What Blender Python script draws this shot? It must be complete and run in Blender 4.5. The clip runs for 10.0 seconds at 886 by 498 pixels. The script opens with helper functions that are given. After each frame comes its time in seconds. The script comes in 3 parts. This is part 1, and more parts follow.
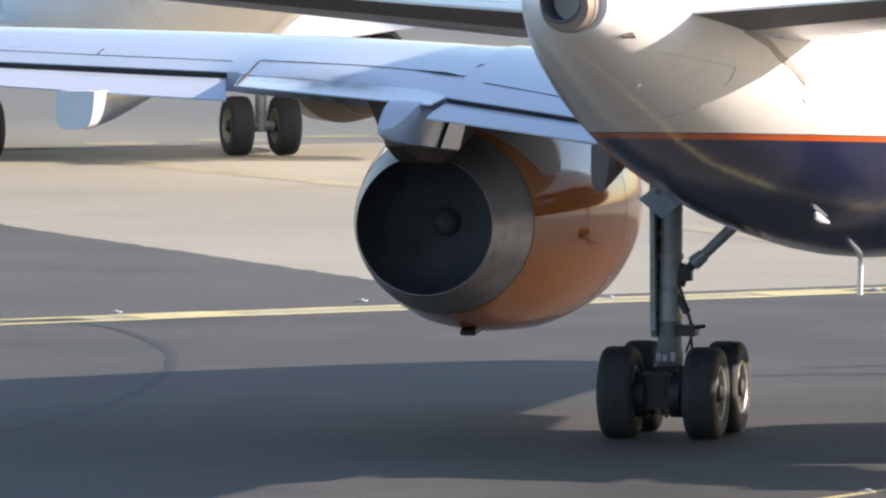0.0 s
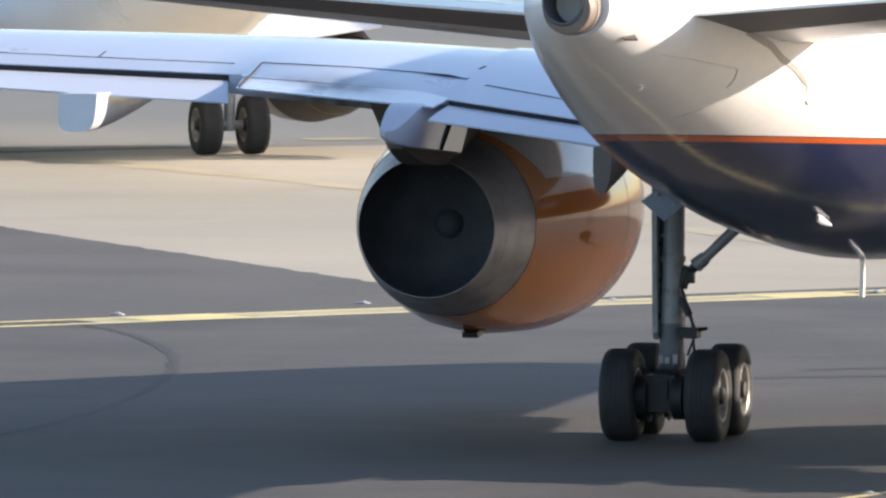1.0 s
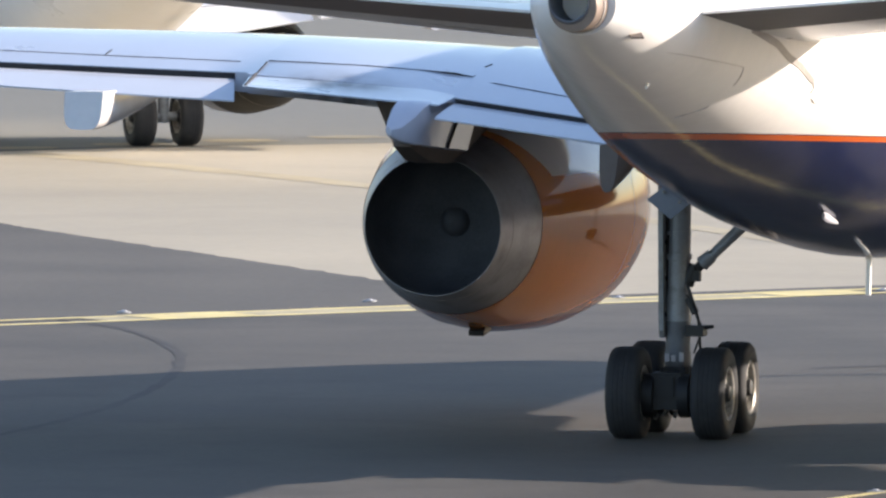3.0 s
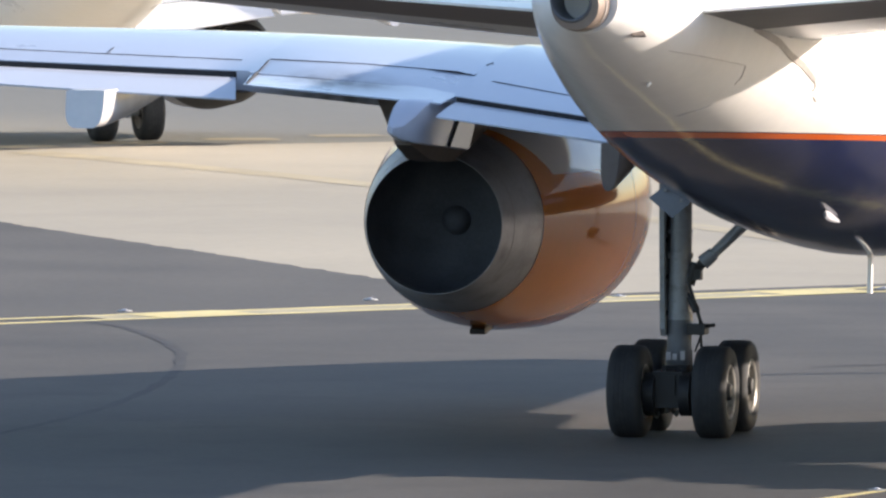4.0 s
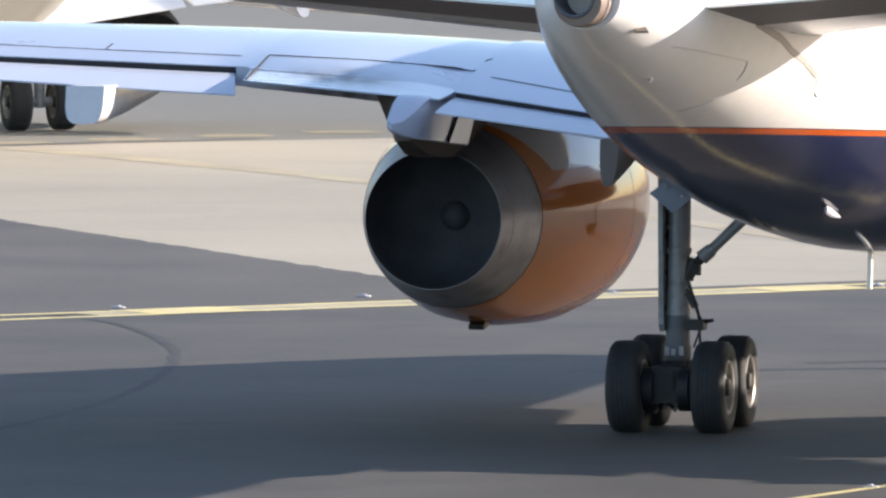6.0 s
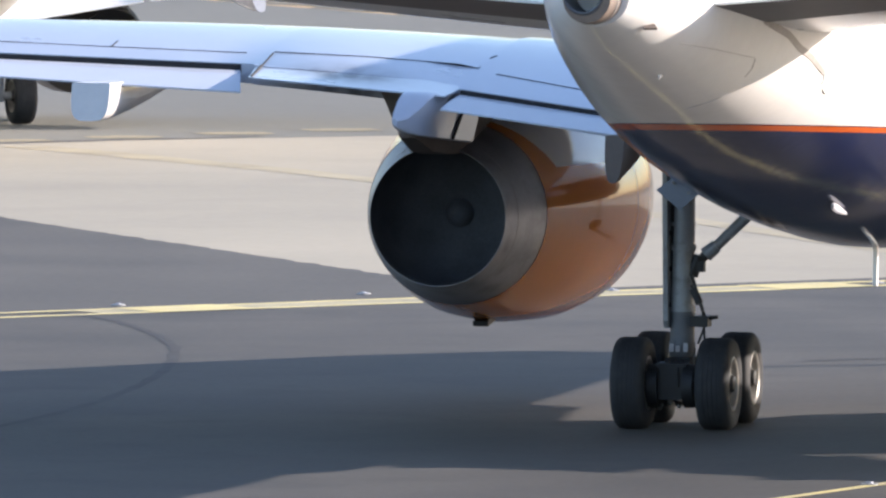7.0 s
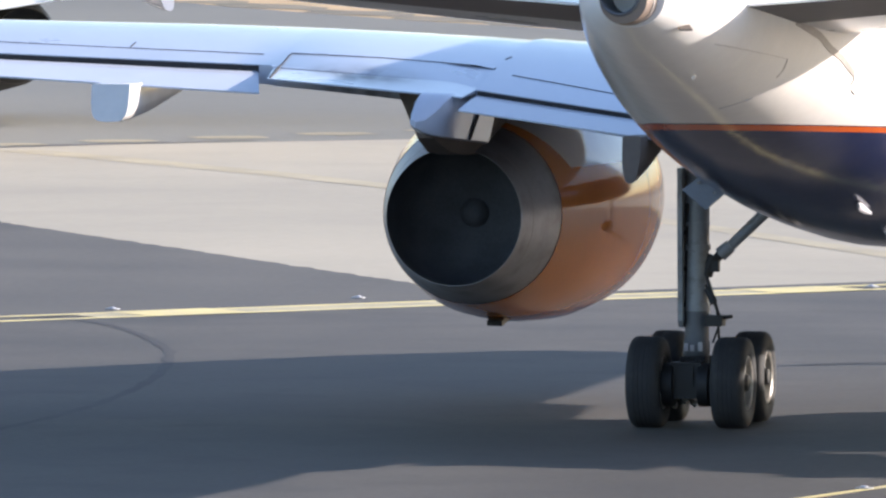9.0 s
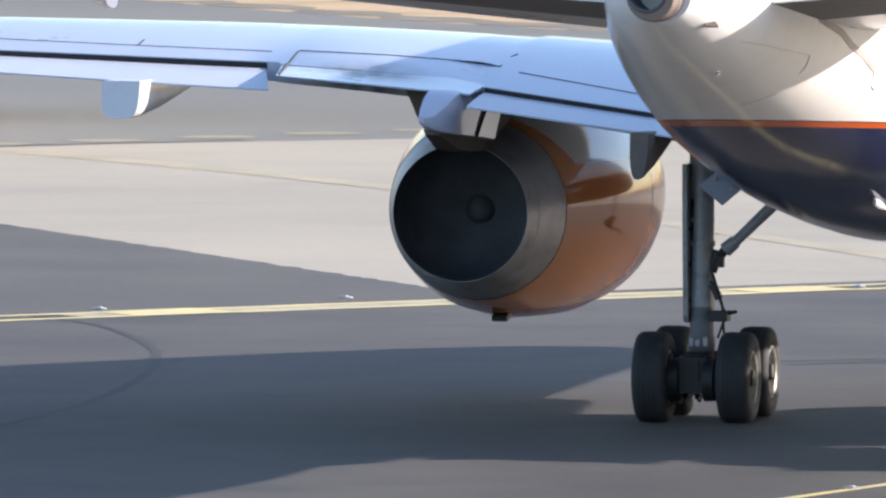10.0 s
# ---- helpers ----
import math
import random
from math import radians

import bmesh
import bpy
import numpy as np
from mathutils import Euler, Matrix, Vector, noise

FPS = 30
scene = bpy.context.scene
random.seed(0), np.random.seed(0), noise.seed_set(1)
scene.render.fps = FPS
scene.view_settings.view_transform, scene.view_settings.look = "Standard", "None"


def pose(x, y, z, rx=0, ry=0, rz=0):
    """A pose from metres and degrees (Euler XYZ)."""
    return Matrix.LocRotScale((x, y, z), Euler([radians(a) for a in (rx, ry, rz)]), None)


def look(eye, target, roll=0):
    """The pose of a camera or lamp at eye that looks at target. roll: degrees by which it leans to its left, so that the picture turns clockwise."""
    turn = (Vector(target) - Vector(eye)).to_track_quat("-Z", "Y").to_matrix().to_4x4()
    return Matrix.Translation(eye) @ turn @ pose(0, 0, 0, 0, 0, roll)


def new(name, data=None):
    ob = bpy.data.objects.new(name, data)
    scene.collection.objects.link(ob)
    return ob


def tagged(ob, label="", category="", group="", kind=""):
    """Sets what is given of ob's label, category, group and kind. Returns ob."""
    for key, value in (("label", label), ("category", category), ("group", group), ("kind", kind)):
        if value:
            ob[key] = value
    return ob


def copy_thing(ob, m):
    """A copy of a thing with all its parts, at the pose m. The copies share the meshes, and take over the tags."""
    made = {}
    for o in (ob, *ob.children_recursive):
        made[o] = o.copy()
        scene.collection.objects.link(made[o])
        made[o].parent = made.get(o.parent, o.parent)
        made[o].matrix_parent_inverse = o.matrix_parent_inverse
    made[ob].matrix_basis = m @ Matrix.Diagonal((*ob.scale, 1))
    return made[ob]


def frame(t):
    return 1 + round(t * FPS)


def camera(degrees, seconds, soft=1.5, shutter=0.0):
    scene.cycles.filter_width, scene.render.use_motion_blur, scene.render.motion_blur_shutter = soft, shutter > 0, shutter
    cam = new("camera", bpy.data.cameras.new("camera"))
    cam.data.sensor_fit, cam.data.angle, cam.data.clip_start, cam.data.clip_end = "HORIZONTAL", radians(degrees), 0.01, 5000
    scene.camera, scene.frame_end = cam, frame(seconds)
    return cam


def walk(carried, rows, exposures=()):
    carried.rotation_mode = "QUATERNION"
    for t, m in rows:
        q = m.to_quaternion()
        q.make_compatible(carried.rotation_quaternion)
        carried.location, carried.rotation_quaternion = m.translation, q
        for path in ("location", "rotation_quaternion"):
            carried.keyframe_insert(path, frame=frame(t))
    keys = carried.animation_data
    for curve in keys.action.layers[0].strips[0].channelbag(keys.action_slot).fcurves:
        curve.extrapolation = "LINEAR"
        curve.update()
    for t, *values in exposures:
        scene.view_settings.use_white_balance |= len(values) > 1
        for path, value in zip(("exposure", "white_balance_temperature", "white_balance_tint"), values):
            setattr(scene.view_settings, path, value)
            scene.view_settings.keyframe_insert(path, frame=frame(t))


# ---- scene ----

# ---------------------------------------------------------------- camera
EYE = Vector((23.53, -137.33, 8.7))
cam = camera(3.974, 10.0, soft=2.4)
# seconds, heading and tilt of the panning head, in degrees
PAN = [(0, 12.234, -2.705), (0.5, 12.2355, -2.7089), (1, 12.2438, -2.6947), (1.5, 12.2589, -2.696), (2, 12.2564, -2.6974), (2.5, 12.2646, -2.6995),
       (4, 12.275, -2.7098), (4.5, 12.2663, -2.7067), (5, 12.2579, -2.7143), (5.5, 12.2514, -2.7193), (7, 12.2453, -2.7362), (7.5, 12.2487, -2.7326),
       (8, 12.2565, -2.731), (8.5, 12.24, -2.7228), (9, 12.2212, -2.7185), (9.5, 12.2151, -2.715), (10, 12.1636, -2.7199)]
walk(cam, [(t, pose(*EYE, 90 + tilt, 0, turn)) for t, turn, tilt in PAN],
     [(0, 1.21, 6950, 16), (5.5, 1.26, 6930, 16), (7, 1.28, 6650, 17), (10, 1.32, 6580, 17)])

# ---------------------------------------------------------------- light
SUN_WAY = Vector((2.8, 1.38, 1.0))          # from the ground towards the sun
world = bpy.data.worlds.new("world")
scene.world = world
world.use_nodes = True
wn = world.node_tree.nodes
sky = wn.new("ShaderNodeTexSky")
sky.sky_type, sky.sun_disc = "NISHITA", False
sky.sun_elevation = math.atan2(SUN_WAY.z, math.hypot(SUN_WAY.x, SUN_WAY.y))
sky.sun_rotation = math.atan2(SUN_WAY.x, SUN_WAY.y)
sky.air_density, sky.dust_density, sky.ozone_density = 1.0, 0.8, 2.5
wn["Background"].inputs[1].default_value = 0.14
world.node_tree.links.new(sky.outputs[0], wn["Background"].inputs[0])
sun_data = bpy.data.lights.new("sun", "SUN")
sun_data.energy, sun_data.angle, sun_data.color = 4.1, radians(0.53), (1.0, 0.93, 0.83)
sun = new("sun", sun_data)
sun.matrix_world = look(SUN_WAY * 40, (0, 0, 0))


# ---------------------------------------------------------------- materials
def mat(name, colour, rough=0.5, metal=0.0, vary=0.12, scale=1.0, grain=30.0, bump=0.0, stain=None, stain_amount=0.0, coat=0.0, spec=0.5, wave=0.0):
    """Two scales of variation (broad patches and fine grain), optional stain colour and relief."""
    m = bpy.data.materials.new(name)
    m.use_nodes = True
    n, l = m.node_tree.nodes, m.node_tree.links
    b = n["Principled BSDF"]
    b.inputs["Roughness"].default_value, b.inputs["Metallic"].default_value = rough, metal
    b.inputs["Coat Weight"].default_value = coat
    b.inputs["Specular IOR Level"].default_value = spec
    b.inputs["Coat Roughness"].default_value = 0.08
    tc = n.new("ShaderNodeTexCoord")
    big, fine = n.new("ShaderNodeTexNoise"), n.new("ShaderNodeTexNoise")
    big.inputs["Scale"].default_value, big.inputs["Detail"].default_value = scale, 6
    fine.inputs["Scale"].default_value, fine.inputs["Detail"].default_value = grain, 3
    for t in (big, fine):
        l.new(tc.outputs["Object"], t.inputs["Vector"])
    add = n.new("ShaderNodeMath")
    add.operation = "MULTIPLY_ADD"
    l.new(fine.outputs[0], add.inputs[0])
    add.inputs[1].default_value = 0.35
    l.new(big.outputs[0], add.inputs[2])
    ramp = n.new("ShaderNodeMapRange")
    ramp.inputs[1].default_value, ramp.inputs[2].default_value = 0.4, 0.95
    ramp.inputs[3].default_value, ramp.inputs[4].default_value = 1 - vary, 1 + vary
    l.new(add.outputs[0], ramp.inputs[0])
    mul = n.new("ShaderNodeMix")
    mul.data_type, mul.blend_type = "RGBA", "MULTIPLY"
    mul.inputs["Factor"].default_value = 1
    mul.inputs["A"].default_value = (*colour, 1)
    l.new(ramp.outputs[0], mul.inputs["B"])
    out = mul.outputs["Result"]
    if stain:
        st = n.new("ShaderNodeTexNoise")
        st.inputs["Scale"].default_value, st.inputs["Detail"].default_value = scale * 2.7, 8
        l.new(tc.outputs["Object"], st.inputs["Vector"])
        sr = n.new("ShaderNodeMapRange")
        sr.inputs[1].default_value, sr.inputs[2].default_value = 0.5, 0.72
        sr.inputs[4].default_value = stain_amount
        l.new(st.outputs[0], sr.inputs[0])
        mx = n.new("ShaderNodeMix")
        mx.data_type = "RGBA"
        l.new(sr.outputs[0], mx.inputs["Factor"])
        l.new(out, mx.inputs["A"])
        mx.inputs["B"].default_value = (*stain, 1)
        out = mx.outputs["Result"]
    l.new(out, b.inputs["Base Color"])
    rr = n.new("ShaderNodeMapRange")
    rr.inputs[3].default_value, rr.inputs[4].default_value = rough * 0.75, min(1, rough * 1.2)
    l.new(big.outputs[0], rr.inputs[0])
    l.new(rr.outputs[0], b.inputs["Roughness"])
    if bump:
        bp = n.new("ShaderNodeBump")
        bp.inputs["Strength"].default_value, bp.inputs["Distance"].default_value = bump, 0.02
        l.new(fine.outputs[0], bp.inputs["Height"])
        l.new(bp.outputs[0], b.inputs["Normal"])
    if wave:                                   # slightly buckled sheet metal
        wv, bp = n.new("ShaderNodeTexNoise"), n.new("ShaderNodeBump")
        wv.inputs["Scale"].default_value, wv.inputs["Detail"].default_value = 5.0, 1.0
        l.new(tc.outputs["Object"], wv.inputs["Vector"])
        bp.inputs["Strength"].default_value, bp.inputs["Distance"].default_value = wave, 0.05
        l.new(wv.outputs[0], bp.inputs["Height"])
        l.new(bp.outputs[0], b.inputs["Normal"])
    return m


def banded(name, bands, axis="Z", skew=None, **kw):
    """A paint scheme: bands are (height from which the colour holds, colour), lowest first."""
    m = mat(name, (1, 1, 1), **kw)
    n, l = m.node_tree.nodes, m.node_tree.links
    tc, sep = n.new("ShaderNodeTexCoord"), n.new("ShaderNodeSeparateXYZ")
    l.new(tc.outputs["Object"], sep.inputs[0])
    height = sep.outputs[axis]
    if skew:                                   # the bands climb towards the rear
        ry, sub = n.new("ShaderNodeMapRange"), n.new("ShaderNodeMath")
        for k, v in enumerate(skew):
            ry.inputs[k + 1].default_value = v
        l.new(sep.outputs["Y"], ry.inputs[0])
        sub.operation = "SUBTRACT"
        l.new(height, sub.inputs[0])
        l.new(ry.outputs[0], sub.inputs[1])
        height = sub.outputs[0]
    last = None
    for z, c in bands:
        if last is None:
            rgb = n.new("ShaderNodeRGB")
            rgb.outputs[0].default_value = (*c, 1)
            last = rgb.outputs[0]
            continue
        gt, mx = n.new("ShaderNodeMath"), n.new("ShaderNodeMix")
        gt.operation = "GREATER_THAN"
        l.new(height, gt.inputs[0])
        gt.inputs[1].default_value = z
        mx.data_type = "RGBA"
        l.new(gt.outputs[0], mx.inputs["Factor"])
        l.new(last, mx.inputs["A"])
        mx.inputs["B"].default_value = (*c, 1)
        last = mx.outputs["Result"]
    mul = [x for x in n if x.type == "MIX" and x.blend_type == "MULTIPLY"][0]
    l.new(last, mul.inputs["A"])
    return m


WHITE, NAVY, ORANGE = (0.82, 0.8, 0.775), (0.018, 0.024, 0.07), (0.74, 0.26, 0.05)
M = {
    "asphalt": mat("asphalt", (0.063, 0.0585, 0.053), 0.88, vary=0.48, scale=0.25, grain=9, bump=0.15, stain=(0.036, 0.035, 0.034), stain_amount=0.5),
    "asphalt_old": mat("asphalt_old", (0.078, 0.073, 0.065), 0.9, vary=0.4, scale=0.16, grain=7, bump=0.15),
    "concrete": mat("concrete", (0.375, 0.33, 0.25), 0.85, vary=0.14, scale=0.09, grain=4, bump=0.1, stain=(0.295, 0.262, 0.205), stain_amount=0.4),
    "tarmac_far": mat("tarmac_far", (0.17, 0.165, 0.142), 0.9, vary=0.15, scale=0.05, grain=3),
    "grass": mat("dry_grass", (0.5, 0.34, 0.18), 0.95, vary=0.25, scale=0.12, grain=2.0, stain=(0.2, 0.18, 0.08), stain_amount=0.5),
    "yellow": mat("yellow_paint", (0.68, 0.56, 0.25), 0.75, vary=0.25, scale=0.9, grain=12, stain=(0.52, 0.46, 0.32), stain_amount=0.7),
    "yellow_faded": mat("faded_yellow_paint", (0.46, 0.4, 0.25), 0.8, vary=0.25, scale=0.7, grain=12, stain=(0.2, 0.18, 0.14), stain_amount=0.7),
    "yellow_ghost": mat("ghost_of_yellow_paint", (0.4, 0.34, 0.225), 0.85, vary=0.2, scale=0.6, grain=8, stain=(0.37, 0.32, 0.25), stain_amount=0.9),
    "yellow_dust": mat("dusty_yellow_paint", (0.3, 0.26, 0.17), 0.85, vary=0.2, scale=0.7, grain=8, stain=(0.2, 0.185, 0.15), stain_amount=0.6),
    "joint_dirt": mat("dark_edge_tone", (0.11, 0.1, 0.09), 0.9, vary=0.3, scale=0.6, grain=6),
    "earth": mat("bare_earth", (0.2, 0.165, 0.115), 0.95, vary=0.35, scale=0.4, grain=3, stain=(0.12, 0.13, 0.06), stain_amount=0.6),
    "lamp_body": mat("cast_lamp_body", (0.3, 0.3, 0.29), 0.5, 0.2, vary=0.1, scale=5),
    "crack": mat("sealed_crack", (0.032, 0.03, 0.03), 0.8, vary=0.2, scale=1, grain=12),
    "paint_body": banded("fuselage_paint", [(-9, NAVY), (3.992, (0.6, 0.11, 0.015)), (4.043, (0.12, 0.03, 0.03)), (4.055, WHITE)], skew=(-20, -10, 0.092, -0.336), rough=0.11, vary=0.05, scale=0.6, grain=8, spec=0.2, wave=0.05, stain=(0.3, 0.26, 0.23), stain_amount=0.06),
    "white": mat("white_paint", WHITE, 0.3, vary=0.06, scale=0.8, grain=9, coat=0.3),
    "navy": mat("navy_paint", NAVY, 0.3, vary=0.1, scale=0.8, grain=9),
    "wing_grey": mat("wing_grey_paint", (0.46, 0.51, 0.6), 0.3, vary=0.06, scale=0.7, grain=12, coat=0.7),
    "gate": mat("gate_grey_paint", (0.46, 0.51, 0.6), 0.3, vary=0.06, scale=0.7, grain=12, coat=0.7),
    "flap_grey": mat("flap_grey_paint", (0.5, 0.54, 0.61), 0.36, vary=0.05, scale=1.2, grain=14),
    # near-black for dark joints and for shade painted into the flap slots
    "dark_slot": mat("slot_shade_and_joint_black", (0.02, 0.02, 0.022), 0.8, vary=0.2),
    "nacelle": banded("nacelle_paint", [(-9, ORANGE), (0.5, WHITE)], skew=(1.0, 1.55, 0.85, 0.0), rough=0.06, vary=0.06, scale=0.8, grain=10, spec=0.4),
    "nozzle": mat("heat_stained_metal", (0.4, 0.4, 0.41), 0.46, 0.75, vary=0.2, scale=1.3, grain=18, stain=(0.2, 0.18, 0.17), stain_amount=0.5),
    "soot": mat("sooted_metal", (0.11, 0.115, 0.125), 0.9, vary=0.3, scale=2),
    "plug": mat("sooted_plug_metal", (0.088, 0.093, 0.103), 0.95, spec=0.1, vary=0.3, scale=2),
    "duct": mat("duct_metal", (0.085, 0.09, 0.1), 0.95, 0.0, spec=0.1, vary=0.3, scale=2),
    "fairing": mat("fairing_paint", (0.52, 0.52, 0.54), 0.2, vary=0.1, scale=2.0, grain=14, coat=0.8),
    # whiter than the other fairings: a bright reflection put into the colour
    "canoe": mat("reflection_white_fairing_paint", (0.74, 0.71, 0.69), 0.2, 0.0, vary=0.08, scale=2.0, grain=14),
    # dark colour that paints the shade under the elevators
    "elevator": mat("elevator_shade_paint", (0.15, 0.135, 0.135), 0.5, vary=0.08, scale=0.9, grain=10),
    "door_grey": mat("door_grey_paint", (0.13, 0.14, 0.155), 0.6, vary=0.15, scale=4, grain=20),
    "seal_grey": mat("seal_grey", (0.36, 0.33, 0.31), 0.6, vary=0.2, scale=4, grain=20),
    "seal_light": mat("joint_filler", (0.5, 0.47, 0.45), 0.6, vary=0.2, scale=4, grain=20),
    "pylon_dark": mat("dull_fairing_paint", (0.14, 0.11, 0.09), 0.75, vary=0.2, scale=3, grain=15),
    "tail_metal": mat("scorched_tail_metal", (0.22, 0.17, 0.14), 0.5, 0.3, vary=0.2, scale=3, grain=15),
    # near-black metal; on the wheel hubs it paints in shadow
    "oily": mat("near_black_metal", (0.014, 0.014, 0.016), 0.6, 0.0, vary=0.3, scale=4, grain=20),
    "strut": mat("gear_grey_paint", (0.27, 0.29, 0.31), 0.42, 0.1, vary=0.15, scale=3, grain=25, stain=(0.1, 0.09, 0.08), stain_amount=0.5),
    "tyre": mat("tyre_rubber", (0.022, 0.023, 0.026), 0.82, vary=0.25, scale=3, grain=30, bump=0.1, stain=(0.045, 0.043, 0.042), stain_amount=0.4),
    "rim": mat("wheel_alloy", (0.36, 0.34, 0.31), 0.45, 0.3, vary=0.2, scale=6, stain=(0.08, 0.07, 0.06), stain_amount=0.6),
    "black": mat("black_hose", (0.02, 0.02, 0.02), 0.6),
    "lens": mat("lamp_lens", (0.42, 0.42, 0.46), 0.45, vary=0.02),
}


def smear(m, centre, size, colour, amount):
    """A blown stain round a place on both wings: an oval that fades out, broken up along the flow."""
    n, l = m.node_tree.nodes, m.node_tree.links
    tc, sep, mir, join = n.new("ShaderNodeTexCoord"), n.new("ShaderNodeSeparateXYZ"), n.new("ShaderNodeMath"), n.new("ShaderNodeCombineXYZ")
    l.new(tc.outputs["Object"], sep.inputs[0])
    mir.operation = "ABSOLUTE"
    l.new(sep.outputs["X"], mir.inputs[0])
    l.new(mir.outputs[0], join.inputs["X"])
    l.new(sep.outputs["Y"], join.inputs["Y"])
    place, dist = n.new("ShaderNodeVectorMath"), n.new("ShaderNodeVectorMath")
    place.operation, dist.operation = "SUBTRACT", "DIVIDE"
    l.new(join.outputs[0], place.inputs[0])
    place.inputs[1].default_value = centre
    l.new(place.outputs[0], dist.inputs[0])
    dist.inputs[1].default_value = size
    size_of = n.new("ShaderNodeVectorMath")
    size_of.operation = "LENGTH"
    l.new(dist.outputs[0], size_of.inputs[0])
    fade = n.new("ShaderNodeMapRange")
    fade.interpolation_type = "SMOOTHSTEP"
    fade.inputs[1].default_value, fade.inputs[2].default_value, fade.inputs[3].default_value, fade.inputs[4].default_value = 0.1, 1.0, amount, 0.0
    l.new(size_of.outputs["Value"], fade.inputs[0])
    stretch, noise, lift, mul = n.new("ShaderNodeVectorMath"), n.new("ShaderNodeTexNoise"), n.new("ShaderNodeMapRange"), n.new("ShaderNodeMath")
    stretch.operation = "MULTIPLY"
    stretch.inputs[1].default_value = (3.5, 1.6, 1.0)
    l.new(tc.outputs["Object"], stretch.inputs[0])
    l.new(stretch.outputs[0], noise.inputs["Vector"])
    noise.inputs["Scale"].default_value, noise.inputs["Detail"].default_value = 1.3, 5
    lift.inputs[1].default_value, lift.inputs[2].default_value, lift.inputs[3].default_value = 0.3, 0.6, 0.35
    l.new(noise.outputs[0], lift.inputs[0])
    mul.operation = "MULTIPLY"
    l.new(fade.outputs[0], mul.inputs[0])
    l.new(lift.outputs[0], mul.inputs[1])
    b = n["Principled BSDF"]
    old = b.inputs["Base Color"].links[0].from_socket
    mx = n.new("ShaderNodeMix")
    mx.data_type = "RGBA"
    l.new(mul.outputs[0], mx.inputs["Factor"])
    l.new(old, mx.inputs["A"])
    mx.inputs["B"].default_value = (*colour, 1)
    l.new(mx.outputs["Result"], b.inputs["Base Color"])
    # soot is dull: it takes the gloss away
    clean = n.new("ShaderNodeMath")
    clean.operation = "SUBTRACT"
    clean.inputs[0].default_value = 1.0
    l.new(mul.outputs[0], clean.inputs[1])
    for socket in ("Coat Weight", "Specular IOR Level"):
        weight = n.new("ShaderNodeMath")
        weight.operation = "MULTIPLY"
        weight.inputs[0].default_value = b.inputs[socket].default_value
        l.new(clean.outputs[0], weight.inputs[1])
        l.new(weight.outputs[0], b.inputs[socket])


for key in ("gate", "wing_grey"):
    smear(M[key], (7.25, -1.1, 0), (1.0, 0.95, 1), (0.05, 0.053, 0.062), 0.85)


# ---------------------------------------------------------------- mesh helpers
def part(name, bm, material, parent=None, label="", smooth=True, sharp=40):
    me = bpy.data.meshes.new(name)
    bmesh.ops.recalc_face_normals(bm, faces=bm.faces)
    bm.to_mesh(me)
    bm.free()
    for p in me.polygons:
        p.use_smooth = smooth
    if smooth:
        me.set_sharp_from_angle(angle=radians(sharp))
    ob = new(name, me)
    for m in (material if isinstance(material, (list, tuple)) else [material]):
        me.materials.append(M[m])
    ob.parent = parent
    if label:
        ob["label"] = label
    return ob


def loft(bm, rings, cap=(True, True), close=True):
    """Skin a row of rings of equal length."""
    vs = [[bm.verts.new(p) for p in r] for r in rings]
    k = len(vs[0])
    for a, b in zip(vs, vs[1:]):
        for i in range(k if close else k - 1):
            bm.faces.new((a[i], a[(i + 1) % k], b[(i + 1) % k], b[i]))
    if cap[0]:
        bm.faces.new(vs[0])
    if cap[1]:
        bm.faces.new(list(reversed(vs[-1])))
    return bm


def turned(bm, profile, n=48, centre=(0, 0, 0), axis="Y", cap=(False, False)):
    """A body of revolution: profile rows are (place along the axis, radius)."""
    rings = []
    for s, r in profile:
        ring = []
        for i in range(n):
            a = 2 * math.pi * i / n
            u, v = r * math.cos(a), r * math.sin(a)
            p = {"Y": (u, s, v), "X": (s, u, v), "Z": (u, v, s)}[axis]
            ring.append(Vector(p) + Vector(centre))
        rings.append(ring)
    return loft(bm, rings, cap)


def bar(bm, a, b, r0, r1=None, n=14, square=False, w=None):
    """A rod from a to b; square: a flat bar of half-width w and half-depth r0."""
    a, b = Vector(a), Vector(b)
    q = (b - a).to_track_quat("Z", "Y")
    r1 = r0 if r1 is None else r1
    rings = []
    for p, r in ((a, r0), (b, r1)):
        if square:
            ring = [p + q @ Vector((x * w, y * r, 0)) for x, y in ((1, 1), (-1, 1), (-1, -1), (1, -1))]
        else:
            ring = [p + q @ Vector((r * math.cos(2 * math.pi * i / n), r * math.sin(2 * math.pi * i / n), 0)) for i in range(n)]
        rings.append(ring)
    return loft(bm, rings)


def box(bm, x0, x1, y0, y1, z0, z1):
    rings = [[Vector(p) for p in ((x0, y0, z), (x1, y0, z), (x1, y1, z), (x0, y1, z))] for z in (z0, z1)]
    return loft(bm, rings)


def slab(bm, corners, thick):
    """A panel from its four upper corners (front inner, front outer, rear outer, rear inner), thick in front and thin behind."""
    c = [Vector(p) for p in corners]
    lo = [p - Vector((0, 0, thick if i < 2 else 0.02)) for i, p in enumerate(c)]
    return loft(bm, [lo, c])


def flat(bm, pts, z):
    bm.faces.new([bm.verts.new((x, y, z)) for x, y in pts])
    return bm


